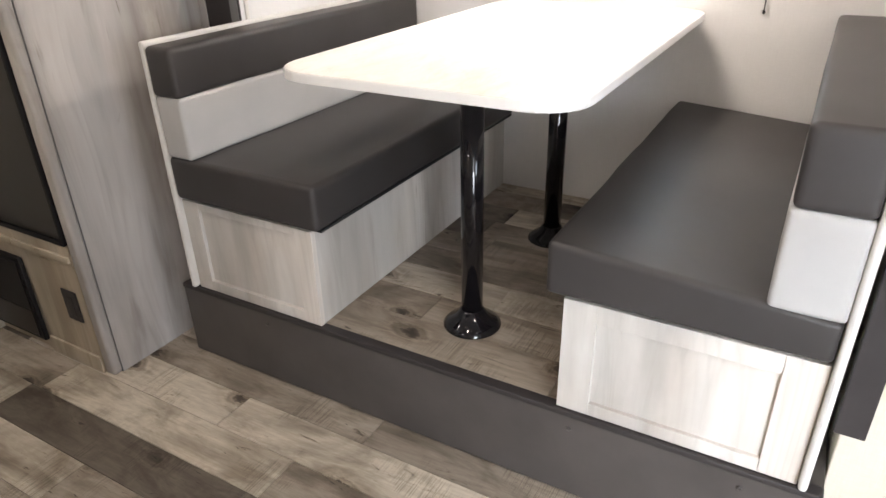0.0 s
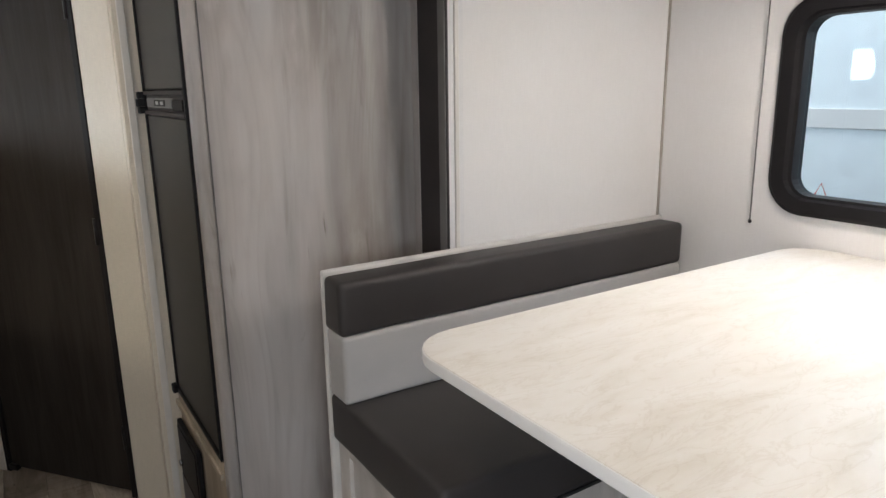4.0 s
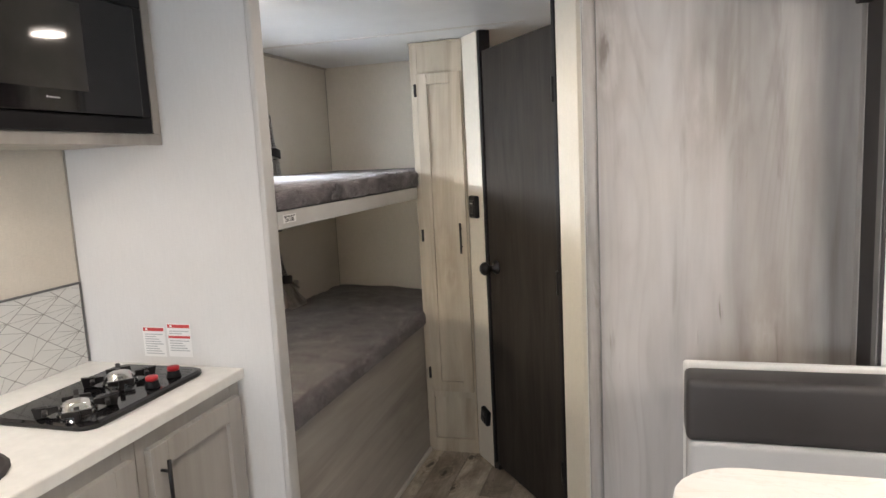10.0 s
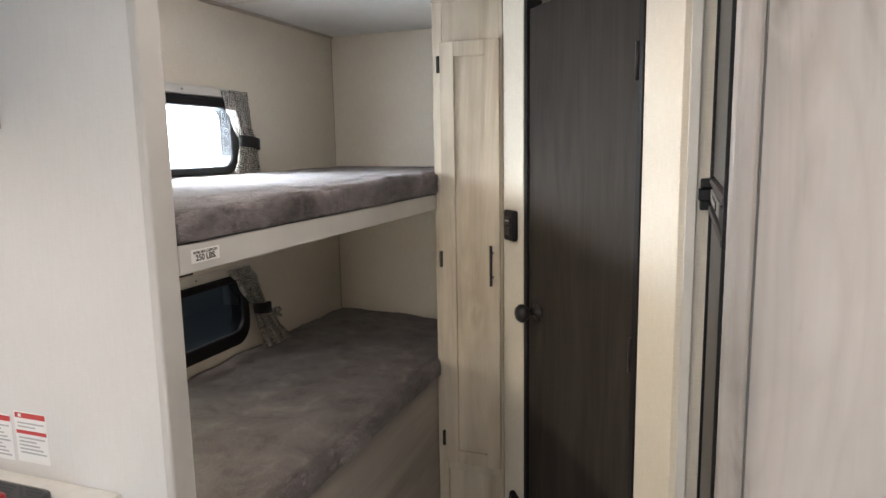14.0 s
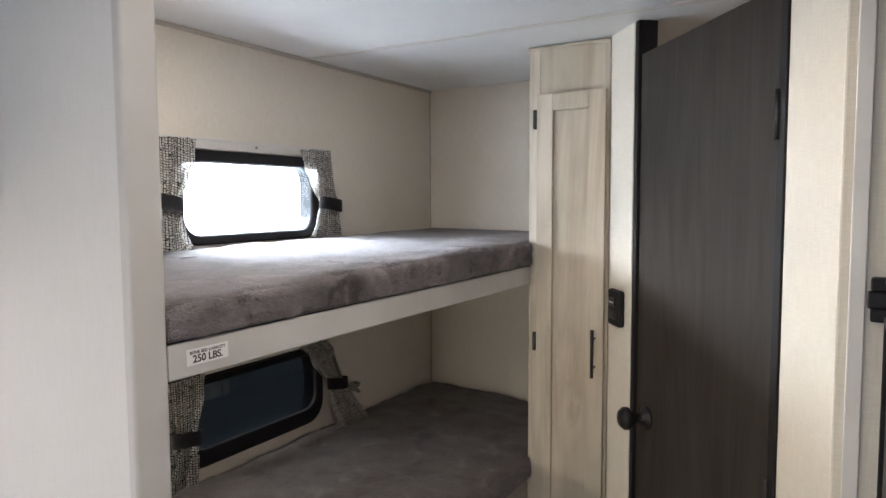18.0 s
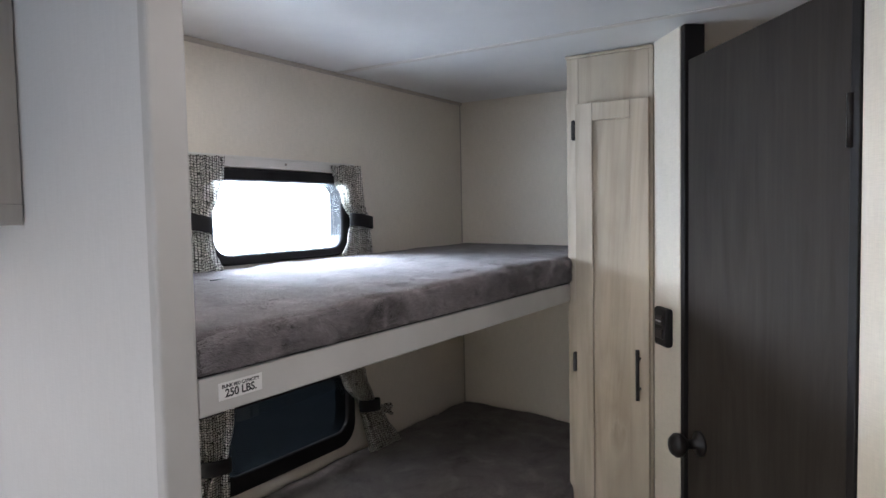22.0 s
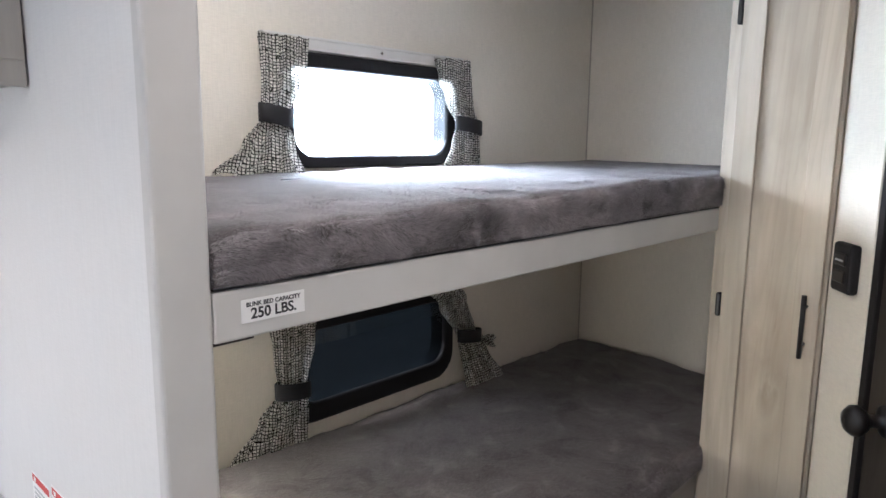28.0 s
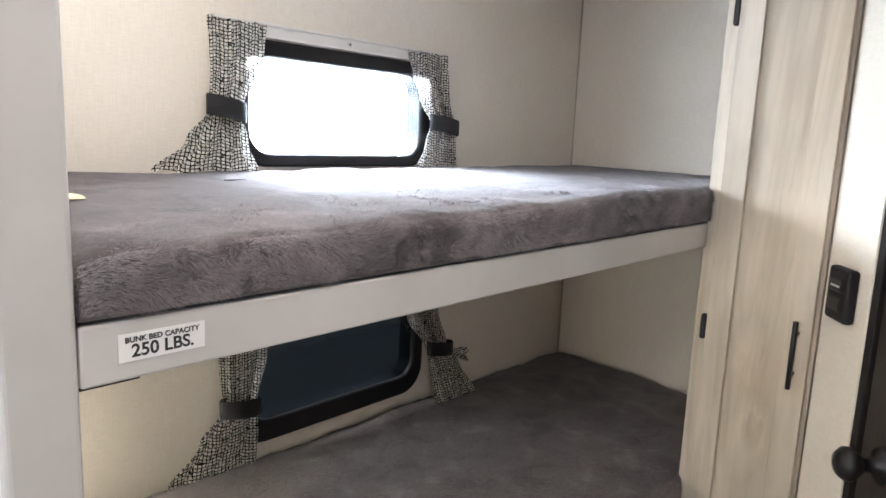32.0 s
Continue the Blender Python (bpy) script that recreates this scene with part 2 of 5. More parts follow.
    bump(nt, b, fine, 0.08, 0.0006)
    return m


def plank_skin(name, dark, mid, light):
    """Rustic floor vinyl: cloudy stain, grain along y, ragged knots with cracks, saw marks across in patches."""
    m, nt, b = nodes_of(name, 0.48, spec=0.4)
    def at(sx, sy):
        return coords(nt, (sx, sy, 5.0), shuffle=True)
    big = noise_tex(nt, at(9, 2.2), 1.0, 7, 0.62, 1.0)
    base = ramp(nt, big, [(0.28, dark), (0.44, mid), (0.56, light), (0.68, mid), (0.80, light)])
    stain = noise_tex(nt, at(5, 3.2), 1.0, 5, 0.6, 0.4)
    base = mix(nt, base, ramp(nt, stain, [(0.34, (0.58, 0.545, 0.51)), (0.47, (0.96, 0.95, 0.94)), (0.66, (1.14, 1.14, 1.13))]), 0.9, "MULTIPLY")
    fine = noise_tex(nt, at(120, 7), 1.0, 6, 0.68, 0.8)
    base = mix(nt, base, ramp(nt, fine, [(0.30, (0.62, 0.59, 0.56)), (0.55, (1, 1, 1)), (0.75, (1.12, 1.12, 1.12))]), 0.5, "MULTIPLY")
    saw = noise_tex(nt, at(9, 330), 1.0, 3, 0.6, 0.15)
    where = noise_tex(nt, at(6, 4.5), 1.0, 3, 0.5, 0.3)
    sawn = ramp(nt, saw, [(0.40, (0.58, 0.56, 0.54)), (0.52, (1, 1, 1))])
    base = mix(nt, base, mix(nt, (1.0, 1.0, 1.0), sawn, ramp(nt, where, [(0.50, (0, 0, 0)), (0.60, (0.85,) * 3)])), 1.0, "MULTIPLY")
    kv = at(4.8, 2.5)
    wob = nt.nodes.new("ShaderNodeVectorMath")
    wob.operation = "MULTIPLY_ADD"
    wob.inputs[1].default_value = (0.42, 0.30, 0.0)
    nt.links.new(noise_tex(nt, kv, 5.0, 6, 0.68), wob.inputs[0])
    nt.links.new(kv, wob.inputs[2])
    vo = nt.nodes.new("ShaderNodeTexVoronoi")
    vo.voronoi_dimensions = "2D"
    vo.inputs["Scale"].default_value = 1.0
    nt.links.new(wob.outputs[0], vo.inputs["Vector"])
    knot = ramp(nt, vo.outputs["Distance"], [(0.03, (0.10, 0.085, 0.075)), (0.065, (0.30, 0.27, 0.245)), (0.085, (0.80, 0.77, 0.74)), (0.12, (0.60, 0.565, 0.53)), (0.16, (1.05, 1.04, 1.02)), (0.21, (0.84, 0.82, 0.80)), (0.30, (1, 1, 1))])
    base = mix(nt, base, knot, ramp(nt, vo.outputs["Color"], [(0.36, (0, 0, 0)), (0.40, (0.95,) * 3)]), "MULTIPLY")
    crack = noise_tex(nt, at(34, 5.5), 1.0, 4, 0.6, 2.2)
    base = mix(nt, base, ramp(nt, crack, [(0.29, (0.16, 0.14, 0.125)), (0.32, (0.72, 0.69, 0.67)), (0.36, (1, 1, 1))]), 0.9, "MULTIPLY")
    oi = nt.nodes.new("ShaderNodeObjectInfo")
    base = mix(nt, base, ramp(nt, oi.outputs["Random"], [(0.0, (0.82, 0.81, 0.80)), (1.0, (1.08, 1.07, 1.06))]), 1.0, "MULTIPLY")
    nt.links.new(base, b.inputs["Base Color"])
    bump(nt, b, mix(nt, fine, saw, 0.4), 0.22, 0.0008)
    return m


def plush(name, color):
    """Brushed short-pile plush: strokes lie in different directions."""
    m, nt, b = nodes_of(name, 0.95, spec=0.1)
    v = coords(nt)
    strokes = noise_tex(nt, coords(nt, (11, 9, 11)), 1.0, 5, 0.6, 0.5)
    fibre = noise_tex(nt, coords(nt, (160, 90, 160)), 1.0, 4, 0.7, 0.6)
    base = ramp(nt, strokes, [(0.36, [c * 0.62 for c in color]), (0.46, [c * 0.88 for c in color]), (0.58, color), (0.68, [c * 1.40 for c in color])])
    tips = ramp(nt, fibre, [(0.3, (0.68, 0.68, 0.68)), (0.7, (1.15, 1.15, 1.15))])
    nt.links.new(mix(nt, base, tips, 0.8, "MULTIPLY"), b.inputs["Base Color"])
    b.inputs["Sheen Weight"].default_value, b.inputs["Sheen Roughness"].default_value = 0.16, 0.4
    bump(nt, b, fibre, 0.7, 0.006)
    return m


def tweed(name):
    """Black and cream basket weave, by the cloth's own u and v."""
    m, nt, b = nodes_of(name, 0.9, spec=0.15)
    v = coords(nt, (1, 1, 1), "UV")
    add = nt.nodes.new("ShaderNodeVectorMath")
    add.operation = "MULTIPLY_ADD"
    add.inputs[1].default_value = (0.0046, 0.0046, 0)
    jig = nt.nodes.new("ShaderNodeTexNoise")
    jig.inputs["Scale"].default_value, jig.inputs["Detail"].default_value = 130, 3
    nt.links.new(v, jig.inputs["Vector"])
    nt.links.new(jig.outputs["Color"], add.inputs[0])
    nt.links.new(v, add.inputs[2])

    def bricks(width, height, mortar, smooth, one, two, gap, offset):
        t = nt.nodes.new("ShaderNodeTexBrick")
        t.offset, t.squash = offset, 1.0
        for key, val in (("Scale", 1.0), ("Mortar Size", mortar), ("Mortar Smooth", smooth), ("Brick Width", width), ("Row Height", height)):
            t.inputs[key].default_value = val
        for key, val in (("Color1", one), ("Color2", two), ("Mortar", gap)):
            t.inputs[key].default_value = (*val, 1)
        nt.links.new(add.outputs[0], t.inputs["Vector"])
        return t
    br = bricks(0.0072, 0.0068, 0.00105, 0.2, (0.97, 0.95, 0.90), (0.60, 0.575, 0.53), (0.010, 0.009, 0.009), 0.0)
    weft = bricks(0.0026, 0.0013, 0.0003, 0.6, (1, 1, 1), (0.95, 0.94, 0.92), (0.80, 0.78, 0.75), 0.5)
    cloth = mix(nt, br.outputs["Color"], weft.outputs["Color"], 0.6, "MULTIPLY")
    dark = ramp(nt, noise_tex(nt, v, 80, 2), [(0.35, (0.03, 0.03, 0.03)), (0.38, (1, 1, 1))])
    cloth = mix(nt, cloth, dark, 0.9, "MULTIPLY")
    slub = ramp(nt, noise_tex(nt, v, 120, 2), [(0.60, (0, 0, 0)), (0.64, (1, 1, 1))])
    cloth = mix(nt, cloth, (0.84, 0.81, 0.76), mix(nt, (0.0, 0.0, 0.0), slub, 0.6))
    nt.links.new(cloth, b.inputs["Base Color"])
    thin, both = nt.nodes.new("ShaderNodeBsdfTranslucent"), nt.nodes.new("ShaderNodeMixShader")
    nt.links.new(cloth, thin.inputs["Color"])
    both.inputs["Fac"].default_value = 0.30
    nt.links.new(b.outputs["BSDF"], both.inputs[1])
    nt.links.new(thin.outputs["BSDF"], both.inputs[2])
    nt.links.new(both.outputs["Shader"], nt.nodes["Material Output"].inputs["Surface"])
    bump(nt, b, br.outputs["Fac"], -0.4, 0.0006)
    return m


def glass(name, tint, rough=0.0):
    m, nt, b = nodes_of(name, rough)
    b.inputs["Transmission Weight"].default_value = 1.0
    b.inputs["Base Color"].default_value = (*tint, 1)
    b.inputs["IOR"].default_value = 1.45
    return m


def glow(name, color, strength):
    m, nt, b = nodes_of(name, 0.4)
    b.inputs["Base Color"].default_value = (*color, 1)
    b.inputs["Emission Color"].default_value = (*color, 1)
    b.inputs["Emission Strength"].default_value = strength
    return m


def marble(name):
    m, nt, b = nodes_of(name, 0.32, spec=0.5)
    tc, mp = nt.nodes.new("ShaderNodeTexCoord"), nt.nodes.new("ShaderNodeMapping")
    mp.inputs["Rotation"].default_value, mp.inputs["Scale"].default_value = (0, 0, radians(38)), (1.0, 3.4, 1.0)
    nt.links.new(tc.outputs["Object"], mp.inputs["Vector"])
    v = mp.outputs["Vector"]
    drift = ramp(nt, noise_tex(nt, v, 3.0, 7, 0.6, 0.9), [(0.30, (0.72, 0.68, 0.61)), (0.46, (0.80, 0.77, 0.72)), (0.62, (0.83, 0.81, 0.77)), (0.74, (0.76, 0.72, 0.66))])
    vein = ramp(nt, noise_tex(nt, v, 6.5, 6, 0.6, 1.5), [(0.475, (1, 1, 1)), (0.50, (0.86, 0.83, 0.79)), (0.525, (1, 1, 1))])
    nt.links.new(mix(nt, drift, vein, 0.55, "MULTIPLY"), b.inputs["Base Color"])
    bump(nt, b, noise_tex(nt, v, 240, 2), 0.03, 0.0005)
    return m


def ceiling_skin(name):
    m, nt, b = nodes_of(name, 0.28, spec=0.5)
    v = coords(nt)
    cloud = noise_tex(nt, v, 3.0, 6, 0.6, 0.6)
    nt.links.new(ramp(nt, cloud, [(0.3, (0.62, 0.62, 0.62)), (0.7, (0.70, 0.70, 0.69))]), b.inputs["Base Color"])
    nt.links.new(ramp(nt, noise_tex(nt, v, 4, 2), [(0.3, (0.30,) * 3), (0.7, (0.40,) * 3)]), b.inputs["Roughness"])
    bump(nt, b, noise_tex(nt, v, 11, 4, 0.55), 0.10, 0.004)
    return m


M_WALL = linen("linen_wall_vinyl", (0.675, 0.62, 0.54))
M_GREYWALL = linen("pale_grey_wall_vinyl", (0.70, 0.69, 0.69), 0.62, 0.5)
M_SLIDEWALL = linen("white_slide_wall_vinyl", (0.73, 0.715, 0.71), 0.62, 0.4)
M_CEIL = ceiling_skin("ceiling_vinyl")
M_GREYWOOD = figured("weathered_grey_wood_panel", (0.285, 0.265, 0.253), (0.425, 0.404, 0.393), (0.525, 0.504, 0.495), 0.46, (1.0, 0.96, 0.925), 1.25)
M_PALEWOOD = figured("whitewashed_wood", (0.385, 0.328, 0.252), (0.475, 0.415, 0.330), (0.55, 0.49, 0.40), 0.5, (1.0, 0.945, 0.89), 1.4)
M_WHITEWOOD = figured("pale_grey_washed_wood", (0.43, 0.405, 0.375), (0.54, 0.515, 0.485), (0.64, 0.615, 0.585), 0.40, (1.0, 0.955, 0.915), 0.9)
M_BUNKBASE = wood("grey_wood_bunk_panel", (0.25, 0.228, 0.205), (0.385, 0.357, 0.328), (0.50, 0.468, 0.435), "y", 0.55, 2.0)
M_KITCHEN = wood("grey_taupe_cabinet_wood", (0.31, 0.288, 0.262), (0.375, 0.350, 0.322), (0.425, 0.398, 0.368), "z", 0.5, 1.4, 0.0, False, 0.22)
M_DARKWOOD = wood("dark_espresso_wood", (0.026, 0.0212, 0.0178), (0.037, 0.0305, 0.0258), (0.049, 0.0408, 0.0348), "z", 0.6, 0.45, 0.0, False, 0.4, 0.08)
M_JAMB = plain("black_door_jamb", (0.014, 0.012, 0.012), 0.55, spec=0.15)
M_DARKTRIM = plain("dark_brown_trim", (0.034, 0.029, 0.029), 0.5, spec=0.3)
M_PLANKS = [plank_skin("pale_floor_plank", (0.265, 0.225, 0.180), (0.460, 0.404, 0.332), (0.620, 0.555, 0.470)),
            plank_skin("brown_floor_plank", (0.165, 0.138, 0.110), (0.255, 0.216, 0.176), (0.355, 0.306, 0.255)),
            plank_skin("dark_floor_plank", (0.070, 0.055, 0.044), (0.112, 0.091, 0.074), (0.170, 0.143, 0.119))]
M_SUBFLOOR = plain("plank_joint", (0.06, 0.052, 0.045), 0.8)
M_STEP = plain("dark_grey_step_vinyl", (0.066, 0.057, 0.054), 0.5, spread=0.16, scale=6)
M_SEAT = plain("charcoal_vinyl", (0.043, 0.0385, 0.0375), 0.46, spread=0.12, scale=4, bumps=0.12, spec=0.34)
M_LIGHTSEAT = plain("pale_grey_vinyl", (0.41, 0.398, 0.388), 0.55, spread=0.06, scale=5, bumps=0.2)
# seat cushion undersides, and the painted shadow gap below the upper mattress
M_UNDER = plain("black_underside_and_gap_shade", (0.015, 0.015, 0.016), 0.7)
M_BOARD = plain("white_backboard_laminate", (0.61, 0.59, 0.56), 0.4, spread=0.05)
M_RAIL = plain("greige_painted_rail", (0.53, 0.515, 0.50), 0.5, spread=0.05)
M_TRIM = plain("pale_vinyl_trim", (0.62, 0.59, 0.55), 0.45, spread=0.05)
M_TAN = plain("tan_vinyl_bead", (0.40, 0.36, 0.31), 0.5, spread=0.05)
M_CREAM = linen("cream_door_casing", (0.66, 0.60, 0.505), 0.5)
M_BLACK = plain("black_metal", (0.013, 0.011, 0.011), 0.35, 0.15, spec=0.35)
M_BLACKPLASTIC = plain("black_plastic", (0.011, 0.010, 0.011), 0.48, spec=0.18)
M_GLOSSBLACK = plain("black_gloss_enamel", (0.008, 0.007, 0.008), 0.07, spread=0.1, bumps=0.008, spec=0.4)
M_FRIDGE = plain("dark_fridge_panel", (0.034, 0.031, 0.029), 0.42, spread=0.1, bumps=0.04)
M_SMOKE = plain("smoked_door_glass", (0.034, 0.031, 0.028), 0.06, bumps=0.006)
M_GREYPLASTIC = plain("grey_latch_plastic", (0.15, 0.146, 0.142), 0.5)
M_CHROME = plain("brushed_steel", (0.62, 0.61, 0.60), 0.25, 1.0)
M_RED = plain("red_knob_plastic", (0.36, 0.010, 0.016), 0.35)
M_PAPER = plain("white_paper", (0.80, 0.79, 0.78), 0.6, spread=0.03)
M_INK = plain("dark_ink", (0.03, 0.03, 0.035), 0.6)
M_GREYINK = plain("grey_print", (0.45, 0.45, 0.46), 0.6)
M_REDINK = plain("red_print", (0.55, 0.06, 0.06), 0.6)
M_COUNTER = plain("off_white_countertop", (0.77, 0.75, 0.71), 0.35, spread=0.05, scale=30)
M_TABLE = marble("pale_marble_laminate")
M_EDGE = plain("white_table_edge", (0.80, 0.79, 0.77), 0.35, spread=0.03)
M_SPLASH = plain("white_backsplash", (0.66, 0.65, 0.62), 0.35, spread=0.04)
M_GROUT = plain("grey_pattern_line", (0.30, 0.29, 0.27), 0.5)
M_BOARDWOOD = wood("oiled_cutting_board", (0.50, 0.33, 0.19), (0.60, 0.42, 0.26), (0.68, 0.50, 0.33), "y", 0.45, 0.6)
M_PLUSH = plush("taupe_plush", (0.136, 0.118, 0.117))


def pile(name, color):
    m, nt, b = nodes_of(name, 0.85, spec=0.15)
    geo = nt.nodes.new("ShaderNodeNewGeometry")
    col = ramp(nt, geo.outputs["Random Per Island"], [(0.0, [c * 0.6 for c in color]), (0.5, color), (1.0, [c * 1.35 for c in color])])
    patch = ramp(nt, noise_tex(nt, coords(nt, (8, 5, 8)), 1.0, 5, 0.6, 1.0), [(0.3, (0.62, 0.61, 0.62)), (0.7, (1.35, 1.34, 1.33))])
    nt.links.new(mix(nt, col, patch, 1.0, "MULTIPLY"), b.inputs["Base Color"])
    b.inputs["Sheen Weight"].default_value = 0.25
    return m


M_PILE = pile("taupe_pile", (0.222, 0.200, 0.205))
M_TWEED = tweed("tweed_curtain_cloth")
M_STRAP = plain("black_leather_strap", (0.014, 0.013, 0.014), 0.5, bumps=0.25, spec=0.22)
M_TINT = glass("tinted_glass", (0.80, 0.88, 0.90))
M_BLUEGLASS = glass("blue_tinted_glass", (0.80, 0.93, 0.98))
M_SMOKED = glass("smoked_glass", (0.027, 0.036, 0.042))
M_LENS = glow("lit_lamp_lens", (1.0, 0.95, 0.86), 7.0)
M_OVERCAST = glow("overcast_distance", (0.93, 0.97, 1.0), 5.0)
M_YELLOW = plain("yellow_tag", (0.58, 0.52, 0.32), 0.6, spread=0.25, scale=60)
M_ASPHALT = plain("asphalt", (0.05, 0.05, 0.052), 0.9, spread=0.3, scale=3)
M_SIDING = plain("pale_trailer_siding", (0.86, 0.92, 0.95), 0.4, spread=0.05)
M_SIDINGDARK = plain("pale_blue_trailer_siding", (0.60, 0.80, 0.90), 0.4, spread=0.05)

# ---- mesh tools ----


def part(name, bm, material, parent=None, label=""):
    me = bpy.data.meshes.new(name)
    bm.normal_update()
    bm.to_mesh(me)
    bm.free()
    me.materials.append(material)
    ob = new(name, me)
    ob.parent = parent
    if label:
        ob["label"] = label
    return ob


def thing(name, m, label, category, group=""):
    ob = new(name)
    ob.empty_display_size = 0.05
    ob.matrix_world = m
    return tagged(ob, label, category, group)


def setting(ob):
    return tagged(ob, kind="structure")


def box(lo, hi, bev=0.0, seg=2, bm=None):
    """A box between two corners, its edges rounded by bev."""
    out = bmesh.new() if bm is None else bm
    b = bmesh.new() if bm is not None else out
    lo, hi = [min(p) for p in zip(lo, hi)], [max(p) for p in zip(lo, hi)]
    geo = bmesh.ops.create_cube(b, size=1)
    for v in geo["verts"]:
        v.co = Vector([(l + h) / 2 + c * (h - l) for l, h, c in zip(lo, hi, v.co)])
    if bev:
        bmesh.ops.bevel(b, geom=b.edges[:], offset=bev, segments=seg, affect="EDGES", profile=0.5)
    if bm is not None:
        me = bpy.data.meshes.new("tmp")
        b.to_mesh(me)
        b.free()
        out.from_mesh(me)
        bpy.data.meshes.remove(me)
    return out


def boxes(*pairs, bev=0.0):
    bm = bmesh.new()
    for lo, hi in pairs:
        box(lo, hi, bev, bm=bm)
    return bm


def rod(points, r, n=12, bm=None, caps=True):
    """A round tube through the points."""
    bm = bmesh.new() if bm is None else bm
    pts, rings = [Vector(p) for p in points], []
    for i, p in enumerate(pts):
        d = (pts[min(i + 1, len(pts) - 1)] - pts[max(i - 1, 0)]).normalized()
        a = d.orthogonal().normalized()
        c = d.cross(a)
        rings.append([bm.verts.new(p + (a * math.cos(k * math.tau / n) + c * math.sin(k * math.tau / n)) * r) for k in range(n)])
    for p, q in zip(rings, rings[1:]):
        for k in range(n):
            f = bm.faces.new((p[k], p[(k + 1) % n], q[(k + 1) % n], q[k]))
            f.smooth = True
    if caps:
        bm.faces.new(rings[0][::-1])
        bm.faces.new(rings[-1])
    return bm


def lathe(profile, n=28, m=None, bm=None):
    """A turned shape about the local z axis from (radius, height) pairs."""
    bm = bmesh.new() if bm is None else bm
    m = m or Matrix()
    rings = []
    for r, h in profile:
        rings.append([bm.verts.new(m @ Vector((r * math.cos(k * math.tau / n), r * math.sin(k * math.tau / n), h))) for k in range(n)])
    for p, q in zip(rings, rings[1:]):
        for k in range(n):
            f = bm.faces.new((p[k], p[(k + 1) % n], q[(k + 1) % n], q[k]))
            f.smooth = True
    bm.faces.new(rings[0][::-1])
    bm.faces.new(rings[-1])
    return bm


def rounded(w, h, r, n=6):
    """Points round a rectangle centred on 0 with rounded corners."""
    pts = []
    for cx, cy, a0 in ((w / 2 - r, h / 2 - r, 0), (-w / 2 + r, h / 2 - r, 90), (-w / 2 + r, -h / 2 + r, 180), (w / 2 - r, -h / 2 + r, 270)):
        for k in range(n + 1):
            a = radians(a0 + 90 * k / n)
            pts.append((cx + r * math.cos(a), cy + r * math.sin(a)))
    return pts


def ring(levels, m, smooth=False, closed=False):
    """Bridges rounded rectangles: levels of (w, h, r, depth) or (w, h, r, depth, rise), by the pose m (local x, y in the plane, z out)."""
    bm = bmesh.new()
    loops = [[bm.verts.new(m @ Vector((x, y + up, d))) for x, y in rounded(w, h, r)] for w, h, r, d, up in [(*l, 0.0)[:5] for l in levels]]
    pairs = list(zip(loops, loops[1:])) + ([(loops[-1], loops[0])] if closed else [])
    for p, q in pairs:
        for k in range(len(p)):
            f = bm.faces.new((p[k], p[(k + 1) % len(p)], q[(k + 1) % len(p)], q[k]))
            f.smooth = smooth
    if not closed:
        bm.faces.new(loops[0][::-1])
        bm.faces.new(loops[-1])
    bmesh.ops.recalc_face_normals(bm, faces=bm.faces)
    return bm


def shaker(w, h, t=0.02, rail=0.055, inset=0.008, head=None, foot=None):
    """A frame-and-panel front: local x across, z up, front towards -y. Gives the frame and the panel."""
    fr = bmesh.new()
    box((0, -t, 0), (rail, 0, h), 0.0016, bm=fr)
    box((w - rail, -t, 0), (w, 0, h), 0.0016, bm=fr)
    head, foot = head or rail, foot or rail
    box((rail, -t + 0.0003, 0), (w - rail, 0, foot), 0.0016, bm=fr)
    box((rail, -t + 0.0003, h - head), (w - rail, 0, h), 0.0016, bm=fr)
    pn = box((rail - 0.002, -t + inset, foot - 0.002), (w - rail + 0.002, -0.002, h - head + 0.002))
    return fr, pn


def letters(body, size, material, parent, m, name="lettering"):
    cu = bpy.data.curves.new("t", "FONT")
    cu.offset = size * 0.022
    cu.body, cu.size, cu.extrude, cu.align_x, cu.align_y = body, size, 0.0002, "CENTER", "CENTER"
    tmp = new("t", cu)
    me = bpy.data.meshes.new_from_object(tmp.evaluated_get(bpy.context.evaluated_depsgraph_get()))
    bpy.data.objects.remove(tmp)
    me.materials.clear()
    me.materials.append(material)
    ob = new(name, me)
    ob.parent, ob.matrix_local = parent, m
    return ob


def facing(x, y, z, way):
    """A pose whose local front (-y) looks along +x, -x, +y or -y."""
    return pose(x, y, z, 0, 0, {"+x": 90, "-x": -90, "-y": 0, "+y": 180}[way])


FLAT = pose(0, 0, 0, 90)  # turns a shape of the xy plane up to look along -y

# ---- the trailer's shell ----
TOP, REAR, FRONT = 2.046, 0.0, FRONT_WALL
RIGHT = 2.230     # inner face of the slide-out side's wall
PART = -1.934     # kitchen side of the bunk partition


def wall(name, u0, u1, z0, z1, holes, make, material):
    """A wall along u with rectangular holes (u0, u1, z0, z1); make(u, z) gives the two corners of a block."""
    bm = bmesh.new()
    us = sorted({u0, u1, *[h[0] for h in holes], *[h[1] for h in holes]})
    for a, b in zip(us, us[1:]):
        cuts = sorted((h[2], h[3]) for h in holes if h[0] < b - 1e-6 and h[1] > a + 1e-6)
        z = z0
        for c, d in cuts + [(z1, z1)]:
            if c > z + 1e-6:
                box(*make((a, b), (z, c)), bm=bm)
            z = d
    bmesh.ops.remove_doubles(bm, verts=bm.verts, dist=1e-5)
    return setting(part(name, bm, material))


